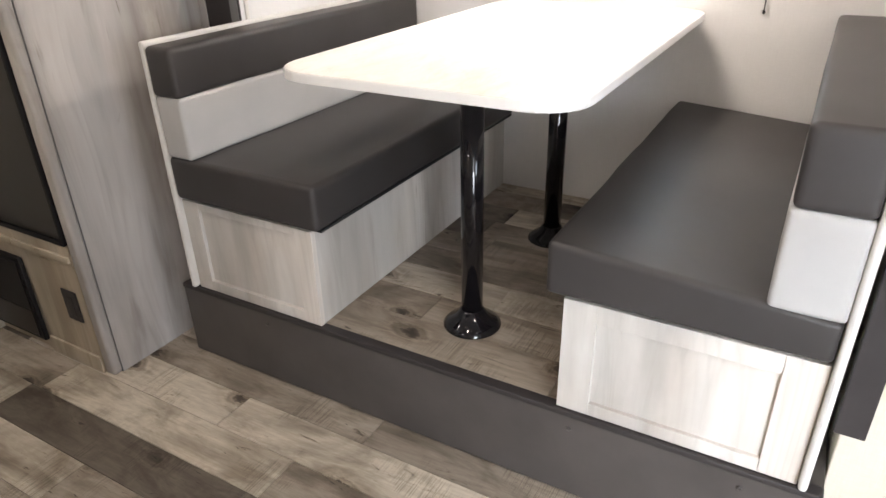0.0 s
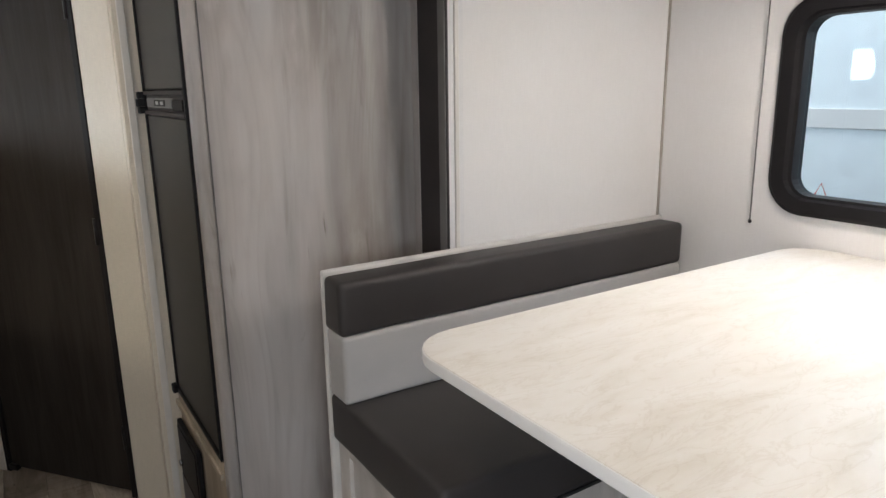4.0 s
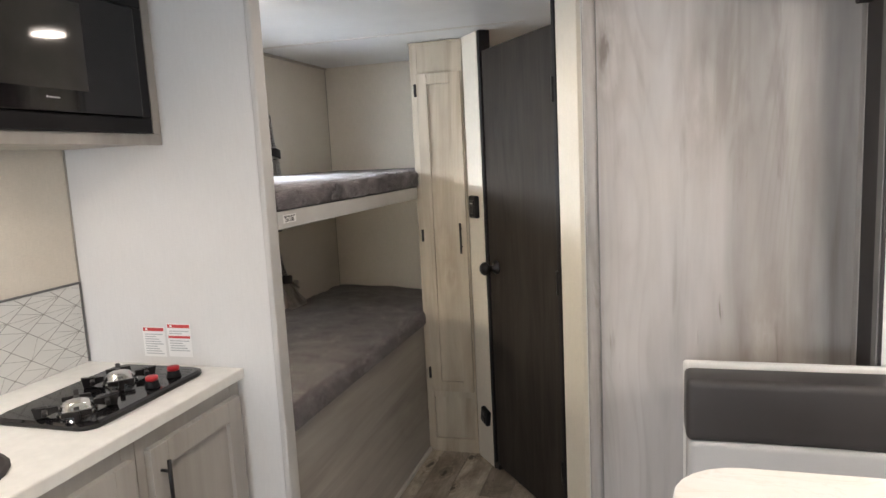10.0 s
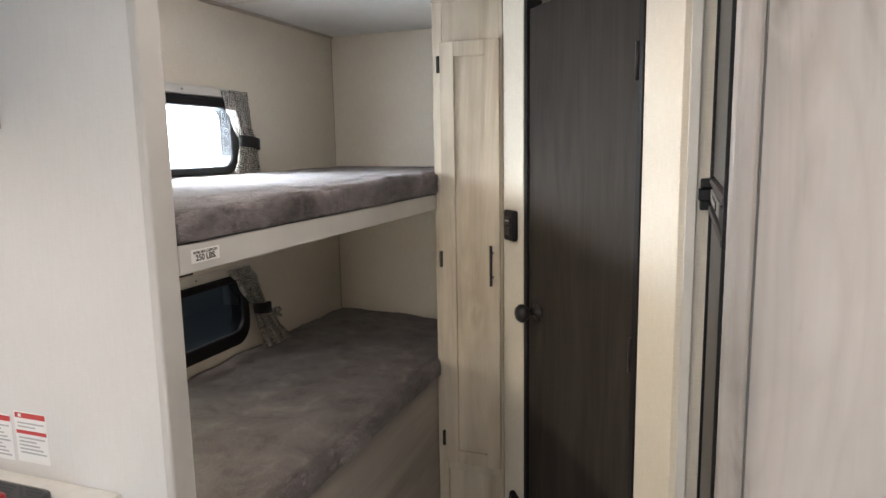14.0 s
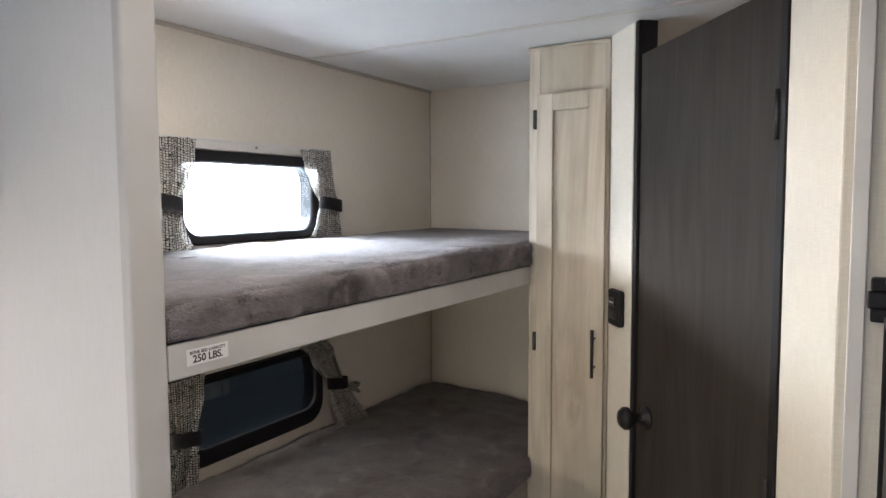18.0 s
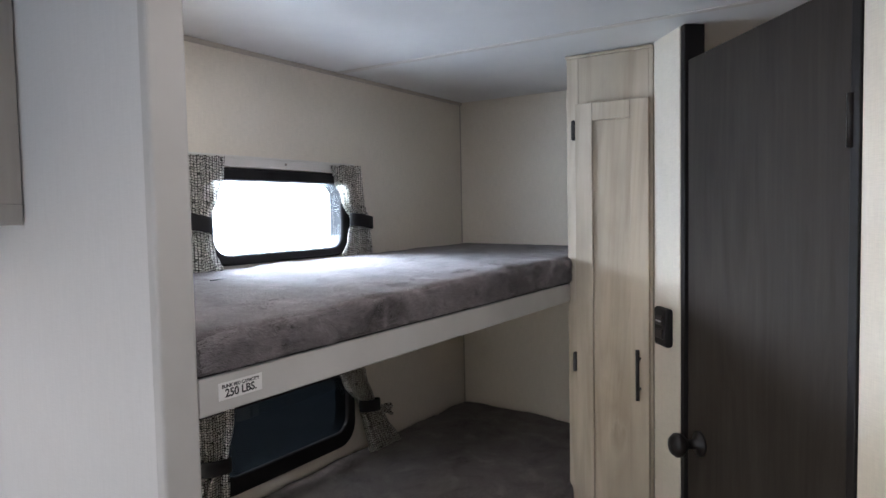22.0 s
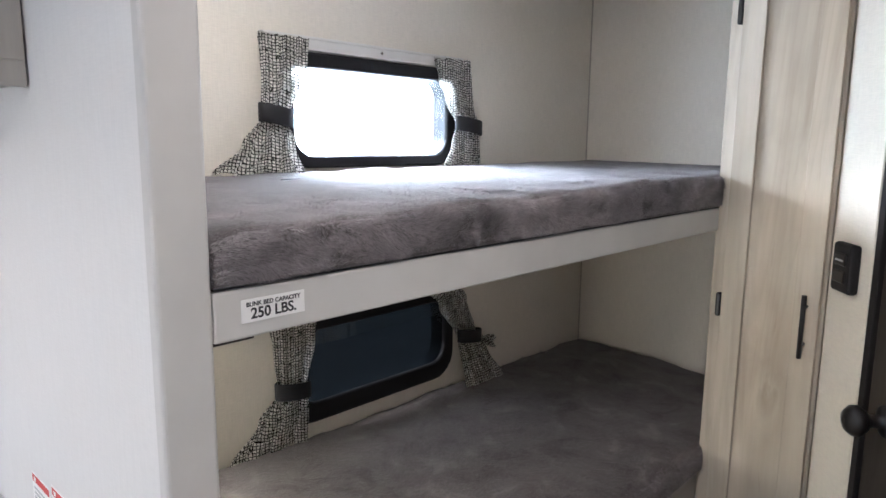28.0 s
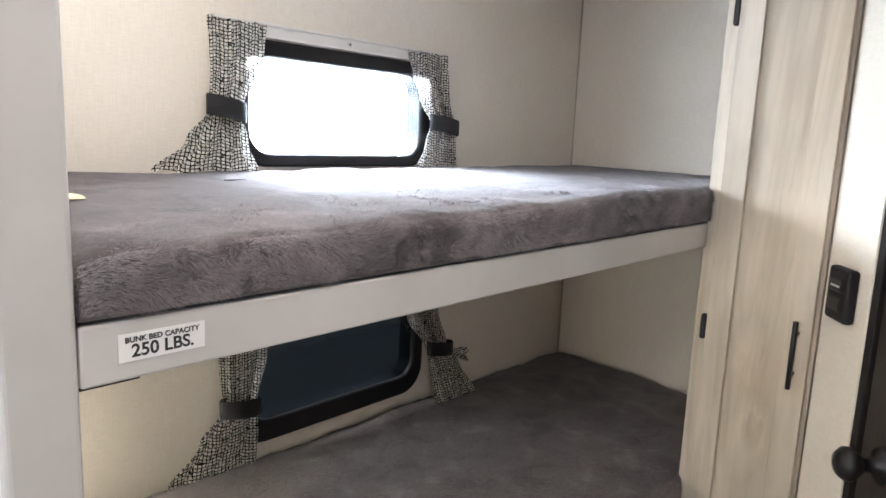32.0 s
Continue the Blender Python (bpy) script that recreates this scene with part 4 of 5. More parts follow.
def curtain(levels, strap_z, strap_w, x0=0.022, pleats=3, seed=0.0, label="", flare=0.008):
    """A short tweed curtain gathered by a leather strap. levels: (z, y0, y1, depth), from the top down; flare: how far the hem stands out."""
    c = thing("curtain", pose(0, 0, 0), label, "curtain")
    bm, cols, rows = bmesh.new(), 64, 60
    uv = bm.loops.layers.uv.new("cloth")
    zs = [l[0] for l in levels]
    grid, full = [], 1.12 * max(l[2] - l[1] for l in levels[:2])
    for j in range(rows + 1):
        z = zs[0] + (zs[-1] - zs[0]) * j / rows
        i = max(k for k in range(len(zs) - 1) if z <= zs[k] + 1e-9)
        f = (zs[i] - z) / (zs[i] - zs[i + 1])
        f = f * f * (3 - 2 * f)
        y0, y1, d = [levels[i][k] + (levels[i + 1][k] - levels[i][k]) * f for k in (1, 2, 3)]
        d *= 0.36
        row = []
        for k in range(cols + 1):
            u = k / cols
            fold = math.sin(u * pleats * math.tau + seed + 0.6 * math.sin(u * 9 + z * 8 + seed)) * d
            y = y0 + (y1 - y0) * u + 0.10 * (y1 - y0) / pleats * math.sin(u * pleats * 2 * math.tau + seed)
            lift = 0.4 * d * noise.noise(Vector((u * 6, z * 14, seed)))
            drop = 0.012 * noise.noise(Vector((u * 4, seed, 0))) * (j / rows) + 0.008 * noise.noise(Vector((u * 12, seed, 5))) * (1 - j / rows)
            row.append((bm.verts.new((x0 + max(d, 0.004) + fold + lift + flare * max(0.0, (strap_z - z) / (strap_z - zs[-1])), y, z + drop)), 0.45 * u * full + 0.62 * (y - levels[0][1]), z + 0.35 * fold))
        grid.append(row)
    for a, b in zip(grid, grid[1:]):
        for k in range(cols):
            quad = (a[k], a[k + 1], b[k + 1], b[k])
            f = bm.faces.new([q[0] for q in quad])
            f.smooth = True
            for loop, q in zip(f.loops, quad):
                loop[uv].uv = (q[1], q[2])
    bmesh.ops.solidify(bm, geom=bm.faces[:], thickness=0.0012)
    part("cloth", bm, M_TWEED, c)
    y0, y1 = strap_w
    n, loops = 28, []
    sb = bmesh.new()
    for dz in (-0.021, -0.0185, 0.0185, 0.021):
        grow = -0.004 if abs(dz) > 0.019 else -0.002
        loops.append([sb.verts.new((x0 + 0.014 + (0.022 + grow) * math.sin(a), (y0 + y1) / 2 + ((y1 - y0) / 2 + grow) * math.cos(a), strap_z + dz - 0.007 * math.cos(a))) for a in [k * math.tau / n for k in range(n)]])
    for p, q in zip(loops, loops[1:]):
        for k in range(n):
            sb.faces.new((p[k], p[(k + 1) % n], q[(k + 1) % n], q[k])).smooth = True
    bmesh.ops.recalc_face_normals(sb, faces=sb.faces)
    bmesh.ops.solidify(sb, geom=sb.faces[:], thickness=0.002)
    part("tie_strap", sb, M_STRAP, c, "black leather tie strap")
    return c


CUR = "black and cream tweed curtain gathered by a leather strap"
curtain([(1.742, -1.400, -1.262, 0.012), (1.69, -1.394, -1.267, 0.012), (1.64, -1.392, -1.288, 0.012), (1.566, -1.395, -1.322, 0.014), (1.50, -1.448, -1.312, 0.014), (1.440, -1.520, -1.290, 0.014)], 1.566, (-1.405, -1.314), seed=0.4, label=CUR)
curtain([(1.742, -0.858, -0.706, 0.012), (1.69, -0.838, -0.700, 0.012), (1.625, -0.806, -0.690, 0.012), (1.559, -0.760, -0.668, 0.014), (1.50, -0.782, -0.664, 0.012), (1.440, -0.815, -0.664, 0.012)], 1.559, (-0.768, -0.652), seed=1.7, label=CUR)
curtain([(1.100, -1.394, -1.256, 0.012), (1.03, -1.382, -1.262, 0.012), (0.922, -1.372, -1.290, 0.014), (0.86, -1.430, -1.290, 0.013), (0.782, -1.505, -1.300, 0.012)], 0.922, (-1.386, -1.282), seed=2.9, label=CUR)
side = curtain([(1.100, -0.872, -0.735, 0.012), (1.04, -0.812, -0.690, 0.012), (0.924, -0.736, -0.648, 0.014), (0.86, -0.738, -0.612, 0.012), (0.780, -0.744, -0.572, 0.012)], 0.924, (-0.744, -0.637), seed=4.2, label=CUR, flare=0.055)
# the loose end of the cloth that sticks out behind the strap
tail = bmesh.new()
tuv = tail.loops.layers.uv.new("cloth")
fan = [[tail.verts.new((0.030 + 0.008 * math.sin(k * 1.7) * u, -0.648 + 0.088 * u, 0.903 - 0.028 * u + (k - 3) * (0.003 + 0.0046 * u))) for k in range(7)] for u in (0, 0.35, 0.7, 1.0)]
for i in range(3):
    for k in range(6):
        f = tail.faces.new((fan[i][k], fan[i + 1][k], fan[i + 1][k + 1], fan[i][k + 1]))
        f.smooth = True
        for loop in f.loops:
            loop[tuv].uv = (loop.vert.co.y, loop.vert.co.z)
bmesh.ops.solidify(tail, geom=tail.faces[:], thickness=0.0015)
part("loose_end", tail, M_TWEED, side)

# reading light low in the lower bunk
rl = thing("reading_light", facing(0.0, -1.825, 0.905, "+x"), "round lit reading light on the bunk wall", "lamp")
part("bezel", lathe([(0.060, 0), (0.060, 0.010), (0.054, 0.014), (0.052, 0.010)], 32, FLAT), M_BOARD, rl)
part("lens", lathe([(0.051, 0.009), (0.046, 0.013), (0.02, 0.016)], 32, FLAT), M_LENS, rl)

# ---- ceiling lamps ----


def puck(x, y, z):
    p = thing("ceiling_puck_lamp", pose(x, y, z), "round white flush LED lamp on the ceiling, lit, placed out of view", "ceiling light", "ceiling pucks")
    part("bezel", lathe([(0.072, 0), (0.070, -0.012), (0.060, -0.018), (0.058, -0.012)], 32), M_BOARD, p)
    part("lens", lathe([(0.057, -0.011), (0.05, -0.016), (0.02, -0.018)], 32), M_LENS, p)


# the puck at (1.12, -1.62) is an addition, to carry the hall fill
for x, y in ((1.22, -2.95), (1.22, -4.05), (1.12, -1.62), (0.42, -1.68)):
    puck(x, y, TOP)
dl = thing("dinette_ceiling_lamp", pose(2.64, -3.04, 1.782), "white double ceiling lamp over the dinette, lit", "ceiling light")
part("base", box((-0.07, -0.17, -0.016), (0.07, 0.17, 0), 0.006), M_BOARD, dl)
for y in (-0.08, 0.08):
    part("lens", lathe([(0.062, -0.015), (0.055, -0.026), (0.02, -0.030)], 28, pose(0, y, 0)), M_LENS, dl)

# ---- fridge cabinet ----
FX, FY0, FY1 = 1.622, -1.325, -1.942
cab = thing("fridge_cabinet", pose(0, 0, 0), "weathered grey woodgrain cabinet built round the fridge", "cabinet")
part("side_panel", box((FX + 0.034, FY1, 0.0), (RIGHT - 0.003, FY1 + 0.016, TOP - 0.003)), M_GREYWOOD, cab)
part("corner_post", box((FX, FY1 - 0.001, 0.0), (FX + 0.0335, FY1 + 0.045, TOP - 0.003), 0.012, 4), M_GREYWOOD, cab)
part("groove", box((FX + 0.032, FY1 + 0.002, 0.0), (FX + 0.036, FY1 + 0.02, TOP - 0.003)), M_GREYPLASTIC, cab)
part("face_rail", box((FX, FY1 + 0.046, 0.385), (FX + 0.018, FY0, 0.455), 0.003), M_PALEWOOD, cab)
part("rail_lip", box((FX - 0.010, FY1 + 0.046, 0.405), (FX - 0.001, FY0, 0.425), 0.003), M_PALEWOOD, cab)
part("lower_panel", box((FX + 0.004, FY1 + 0.046, 0.004), (FX + 0.018, FY0, 0.384)), M_PALEWOOD, cab)
part("base_board", box((FX - 0.006, FY1 + 0.046, 0.0), (FX + 0.003, -1.63, 0.062), 0.003), M_PALEWOOD, cab)
part("top_panel", box((FX, FY1 + 0.046, 1.93), (FX + 0.018, FY0, TOP - 0.003)), M_GREYWOOD, cab)
fridge = thing("fridge", facing(FX - 0.004, FY0 - 0.006, 0.458, "-x"), "dark-fronted built-in fridge with a black middle bar and grey latch", "fridge")
FW = FY0 - FY1 - 0.058
part("body", box((0, 0.03, 0), (FW, 0.52, 1.46)), M_BLACKPLASTIC, fridge)
part("frame", boxes(((0, 0.0, 0), (0.012, 0.03, 1.46)), ((FW - 0.012, 0.0, 0), (FW, 0.03, 1.46)), ((0.012, 0.0, 0), (FW - 0.012, 0.03, 0.014)), ((0.012, 0.0, 1.446), (FW - 0.012, 0.03, 1.46)), bev=0.002), M_BLACKPLASTIC, fridge)
part("lower_door", box((0.014, 0.006, 0.016), (FW - 0.014, 0.028, 0.925), 0.003), M_FRIDGE, fridge)
part("upper_door", box((0.014, 0.006, 1.000), (FW - 0.014, 0.028, 1.444), 0.003), M_FRIDGE, fridge)
part("middle_bar", boxes(((0.012, -0.001, 0.928), (FW - 0.012, 0.03, 0.940)), ((0.012, 0.008, 0.940), (FW - 0.012, 0.03, 0.986)), ((0.012, -0.001, 0.986), (FW - 0.012, 0.03, 0.997)), bev=0.002), M_DARKTRIM, fridge)
latch = part("latch", box((0.05, 0.001, 0.950), (0.40, 0.010, 0.977), 0.003, 3), M_GREYPLASTIC, fridge, "grey sliding latch")
part("latch_window", box((0.17, -0.0004, 0.955), (0.32, 0.0015, 0.972), 0.0008), M_BLACKPLASTIC, latch)
for x in (0.20, 0.265):
    part("latch_mark", box((x, -0.0014, 0.959), (x + 0.035, -0.0002, 0.968)), M_GREYINK, latch)
part("finger_recess", box((0.402, 0.002, 0.944), (0.52, 0.010, 0.974), 0.004, 3), M_JAMB, latch)
part("hinge_block", boxes(((-0.016, -0.018, 0.930), (0.016, 0.004, 0.950)), ((-0.019, -0.022, 0.9505), (0.019, 0.004, 0.975)), ((-0.016, -0.018, 0.9755), (0.016, 0.004, 0.996)), bev=0.003), M_BLACKPLASTIC, fridge)
part("hinge_block", box((-0.012, -0.014, -0.004), (0.024, 0.004, 0.026), 0.004), M_BLACKPLASTIC, fridge)
vent = thing("furnace_panel", facing(FX - 0.001, -1.345, 0.045, "-x"), "black furnace access panel with a dial under the fridge", "panel")
part("frame", boxes(((0, -0.016, 0), (0.28, 0, 0.315)), bev=0.004), M_BLACKPLASTIC, vent)
part("access_door", box((0.016, -0.0205, 0.016), (0.264, -0.0165, 0.118), 0.002), M_BLACK, vent)
part("upper_panel", box((0.016, -0.0195, 0.123), (0.264, -0.0165, 0.300), 0.002), M_BLACKPLASTIC, vent)
part("dial", lathe([(0.012, 0), (0.011, 0.010), (0.004, 0.012)], 16, pose(0.035, -0.018, 0.165) @ FLAT), M_CHROME, vent)
ol = thing("wall_outlet", facing(FX + 0.003, -1.826, 0.236, "-x"), "dark brown power outlet low on the fridge cabinet", "outlet")
part("plate", box((-0.036, -0.006, -0.055), (0.036, 0, 0.055), 0.003), M_DARKTRIM, ol)
part("socket", box((-0.016, -0.008, -0.035), (0.016, -0.005, 0.035), 0.002), M_DARKTRIM, ol)

# ---- dinette ----


def cushion(lo, hi, r, seed, bend=0.004, fall=None):
    """An upholstered block with rounded edges and a slightly uneven skin."""
    bm = bmesh.new()
    bmesh.ops.create_cube(bm, size=1)
    size = [b - a for a, b in zip(lo, hi)]
    for v in bm.verts:
        v.co = Vector([a + (c + 0.5) * s for a, c, s in zip(lo, v.co, size)])
    bmesh.ops.bevel(bm, geom=bm.edges[:], offset=r, segments=4, affect="EDGES", profile=0.6)
    bmesh.ops.subdivide_edges(bm, edges=[e for e in bm.edges if e.calc_length() > 0.12], cuts=9, use_grid_fill=True)
    mid = Vector([(a + b) / 2 for a, b in zip(lo, hi)])
    for v in bm.verts:
        n = (v.co - mid)
        n = Vector([c / s for c, s in zip(n, size)]).normalized()
        v.co += n * noise.noise(v.co * 5 + Vector((seed, seed, 0))) * bend
        if fall:
            v.co.z -= fall(v.co.y) * (v.co.z - lo[2]) / size[2]
    for f in bm.faces:
        f.smooth = True
    return bm


def bench(name, y_back, way, label, box_d=0.505, seat_d=0.545, low_d=0.118, top_d=0.118, sink=0.0):
    """A dinette bench in the slide-out: way +1 has its back at the far end, its seat towards the table on its -y side."""
    def Y(d):
        return y_back - way * d
    b = thing(name, pose(0, 0, 0), label, "bench")
    x0, x1 = SX0 + 0.006, SX1 - 0.004
    part("backboard", box((x0 - 0.02, Y(0.002), SZ + 0.005), (x1, Y(0.020), 1.022), 0.008, 3), M_BOARD, b)
    part("seat_box", boxes(((x0 + 0.018, Y(0.021), SZ + 0.002), (x1, Y(box_d), 0.565))), M_WHITEWOOD, b)
    front = new("front_panel")
    front.parent = b
    if way > 0:
        front.matrix_local = facing(x0 + 0.018, Y(0.021), SZ + 0.003, "-x")
    else:
        front.matrix_local = facing(x0 + 0.018, Y(box_d + 0.003), SZ + 0.003, "-x")
    fr, pn = shaker(box_d - 0.018, 0.298, 0.018, 0.060 if way > 0 else 0.076, 0.011, 0.022 if way > 0 else 0.046, 0.034)
    part("panel_frame", fr, M_WHITEWOOD, front)
    part("panel", pn, M_WHITEWOOD, front)
    part("seat_base", box((x0 + 0.006, Y(0.03), 0.5655), (x1 - 0.01, Y(seat_d - 0.003), 0.575), 0.003), M_UNDER, b)
    part("seat_cushion", cushion((x0 - 0.016, Y(0.022) if way < 0 else Y(seat_d), 0.574), (x1 - 0.006, Y(seat_d) if way < 0 else Y(0.022), 0.702), 0.018, 2.0 * way, fall=(lambda y: sink * max(0.0, 1 - abs(y - y_back) / seat_d))), M_SEAT, b, "charcoal vinyl seat cushion")
    lo, hi = sorted((Y(0.020), Y(low_d)))
    part("back_cushion_lower", cushion((x0 - 0.016, lo, 0.701 - sink * 0.95), (x1 - 0.02, hi, 0.878 - sink * 0.4), 0.014, 5.0), M_LIGHTSEAT, b, "pale grey vinyl lower back cushion")
    lo, hi = sorted((Y(0.020), Y(top_d)))
    part("back_cushion_upper", cushion((x0 - 0.020, lo, 0.877 - sink * 0.4), (x1 - 0.016, hi, 1.012), 0.018, 8.0), M_SEAT, b, "charcoal vinyl upper back cushion")
    return b


bench("dinette_bench", SY0 - 0.006, 1, "charcoal and pale grey cushioned dinette bench on a washed wood box")
bench("dinette_bench", SY1 + 0.030, -1, "charcoal and pale grey cushioned dinette bench facing the fridge end", 0.535, 0.578, 0.152, 0.150, 0.042)

table = thing("dinette_table", pose(2.442, -2.981, SZ), "pale marble-look dinette table on two black posts", "table")
TW, TL = 1.295, 0.739
part("tabletop", ring([(TW - 0.004, TL - 0.004, 0.105, 0.719), (TW, TL, 0.107, 0.723), (TW, TL, 0.107, 0.739), (TW - 0.004, TL - 0.004, 0.105, 0.742)], Matrix()), M_TABLE, table)
part("edge_band", ring([(TW + 0.001, TL + 0.001, 0.107, 0.7195), (TW + 0.0025, TL + 0.0025, 0.108, 0.723), (TW + 0.0025, TL + 0.0025, 0.108, 0.737), (TW + 0.001, TL + 0.001, 0.107, 0.7405), (TW - 0.003, TL - 0.003, 0.106, 0.7405), (TW - 0.003, TL - 0.003, 0.106, 0.7195)], Matrix(), closed=True), M_EDGE, table)
for x in (2.080 - 2.442, 2.690 - 2.442):
    post = part("post", rod([(x, -0.015, 0.02), (x, -0.015, 0.709)], 0.030, 24), M_GLOSSBLACK, table, "glossy black metal table post")
    part("flange", lathe([(0.082, 0.002), (0.082, 0.006), (0.070, 0.018), (0.045, 0.034), (0.034, 0.052), (0.031, 0.055)], 32, pose(x, -0.015, 0)), M_GLOSSBLACK, table)
    part("mount_plate", lathe([(0.034, 0.690), (0.040, 0.703), (0.078, 0.711), (0.078, 0.718)], 32, pose(x, -0.015, 0)), M_GLOSSBLACK, table)

# dinette window
wm = Matrix(((0, 0, -1, SX1), (1, 0, 0, -3.004), (0, 1, 0, 1.385), (0, 0, 0, 1)))
dwin = tagged(new("dinette_window"), "large black-framed dinette window with pale blue glass", "window")
part("window_frame", ring([(0.99, 0.59, 0.10, -0.004), (0.99, 0.59, 0.10, 0.014), (0.97, 0.57, 0.095, 0.022), (0.90, 0.505, 0.07, 0.020), (0.885, 0.495, 0.065, 0.008), (0.865, 0.48, 0.055, 0.006), (0.865, 0.48, 0.055, -0.045), (0.99, 0.59, 0.10, -0.045)], wm, closed=True), M_BLACKPLASTIC, dwin)
pane = part("pane", ring([(0.87, 0.485, 0.055, -0.030), (0.87, 0.485, 0.055, -0.026)], wm), M_BLUEGLASS, dwin)
pane.visible_shadow = False
part("release_bar", rod([(SX1 - 0.028, -2.945, 1.122), (SX1 - 0.028, -3.11, 1.117)], 0.004, 8), M_CHROME, dwin)
part("release_pull", rod([(SX1 - 0.028, -3.11, 1.117), (SX1 - 0.03, -3.20, 1.120)], 0.005, 8), M_RED, dwin, "red emergency release pull")
for k in range(7):
    part("screw", lathe([(0.004, 0), (0.003, 0.002)], 8, facing(SX1 - 0.020, -3.462, 1.20 + 0.06 * k, "-x") @ FLAT), M_CHROME, dwin)
ext = thing("exit_label", facing(SX1 + 0.020, -2.985, 1.158, "-x"), "small red EXIT lettering at the foot of the window", "label")
letters("EXIT", 0.030, M_REDINK, ext, FLAT)
tri = part("warning_mark", rod([(SX1 + 0.018, -2.66, 1.150), (SX1 + 0.018, -2.645, 1.182), (SX1 + 0.018, -2.63, 1.150)], 0.0016, 6), M_REDINK)
tagged(tri, "small red warning mark on the window glass", "label")
shade = thing("roller_shade", pose(SX1 - 0.035, -3.0, 1.70), "dark rolled-up window shade over the dinette window", "blind")
part("roll", rod([(0, -0.585, 0.008), (0, 0.585, 0.008)], 0.018, 16), M_DARKTRIM, shade)
part("valance", box((-0.032, -0.60, -0.012), (0.030, 0.60, 0.075), 0.006), M_DARKTRIM, shade)
for y, z in ((-2.463, 1.052), (-3.512, 1.005)):
    cd = thing("shade_cord", pose(SX1 - 0.012, y, z), "thin grey shade cord hanging beside the window", "cord")
    part("cord", rod([(0, 0, 0), (0, 0.002, 0.3), (0, 0, 0.66)], 0.0022, 6), M_GREYPLASTIC, cd)
    part("bead", lathe([(0.003, -0.006), (0.006, 0.0), (0.003, 0.006)], 10), M_BLACK, cd)

# ---- kitchen ----
KX, KZ, KY1 = 0.562, 0.888, -3.30
counter = thing("countertop", pose(0, 0, 0), "off-white kitchen countertop with a square front edge", "countertop")
part("slab", box((0.002, KY1, KZ - 0.029), (0.580, PART - 0.003, KZ), 0.001), M_COUNTER, counter)
part("edge_band", box((0.5802, KY1, KZ - 0.030), (0.5845, PART - 0.003, KZ - 0.0004), 0.0018), M_COUNTER, counter)


def base_unit(y0, y1, handle_far):
    """A kitchen base cabinet between y0 and y1 (y1 nearer the bunks), front towards +x."""
    u = thing("base_cabinet", facing(KX - 0.02, y0, 0, "+x"), "grey-taupe kitchen base cabinet with a framed door", "cabinet", "kitchen base cabinets")
    w = y1 - y0
    part("body", boxes(((0.0005, 0.002, 0.08), (w - 0.0005, 0.53, KZ - 0.032))), M_KITCHEN, u)
    part("face_frame", boxes(((0.0005, -0.019, 0.08), (0.045, 0.0, KZ - 0.032)), ((w - 0.045, -0.019, 0.08), (w - 0.0005, 0.0, KZ - 0.032)), ((0.045, -0.0185, KZ - 0.09), (w - 0.045, 0.0, KZ - 0.032)), ((0.045, -0.0185, 0.08), (w - 0.045, 0.0, 0.13)), bev=0.001), M_KITCHEN, u)
    part("toe_kick", box((0.0005, 0.05, 0.0), (w - 0.0005, 0.07, 0.078)), M_DARKTRIM, u)
    d = new("door")
    d.parent, d.matrix_local = u, pose(0.028, -0.0195, 0.105)
    fr, pn = shaker(w - 0.056, KZ - 0.18, 0.022, 0.062, 0.013)
    part("door_frame", fr, M_KITCHEN, d)
    part("door_panel", pn, M_KITCHEN, d)
    bar_handle(0.145, d, pose(w - 0.056 - 0.03 if handle_far else 0.030, -0.020, 0.525))
    return u


base_unit(-2.385, PART - 0.004, False)
base_unit(-2.845, -2.386, False)
base_unit(KY1 + 0.004, -2.846, True)

# backsplash with its web of printed lines
splash = thing("backsplash", pose(0, 0, 0), "white backsplash printed with a web of grey triangles", "backsplash")
part("sheet", box((0.0005, KY1, KZ + 0.001), (0.006, PART - 0.010, 1.148), 0.001), M_SPLASH, splash)
part("edge_trim", boxes(((0.0005, KY1, 1.149), (0.009, PART - 0.004, 1.155)), ((0.0005, PART - 0.009, KZ + 0.002), (0.009, PART - 0.004, 1.1485))), M_GREYPLASTIC, splash)
rng = random.Random(5)
web = bmesh.new()
Y_MAX, Y_MIN, Z_MIN, Z_MAX = PART - 0.012, KY1 + 0.004, KZ + 0.003, 1.146
DY, DZ = 0.0622, 0.0425  # half diagonals of the printed rhombi


def printed_line(p, q, half):
    """A printed line from p to q (y, z), clipped to the sheet."""
    (ya, za), (yb, zb) = p, q
    t0, t1 = 0.0, 1.0
    for start, delta, low, high in ((ya, yb - ya, Y_MIN, Y_MAX), (za, zb - za, Z_MIN, Z_MAX)):
        if abs(delta) < 1e-9:
            if not low <= start <= high:
                return
        else:
            u, v = sorted(((low - start) / delta, (high - start) / delta))
            t0, t1 = max(t0, u), min(t1, v)
    if t1 - t0 < 0.02:
        return
    a = Vector((0.0066, ya + (yb - ya) * t0, za + (zb - za) * t0))
    b = Vector((0.0066, ya + (yb - ya) * t1, za + (zb - za) * t1))
    d = (b - a).normalized()
    w = Vector((0, -d.z, d.y)) * half
    web.faces.new([web.verts.new(c) for c in (a - w, b - w, b + w, a + w)])


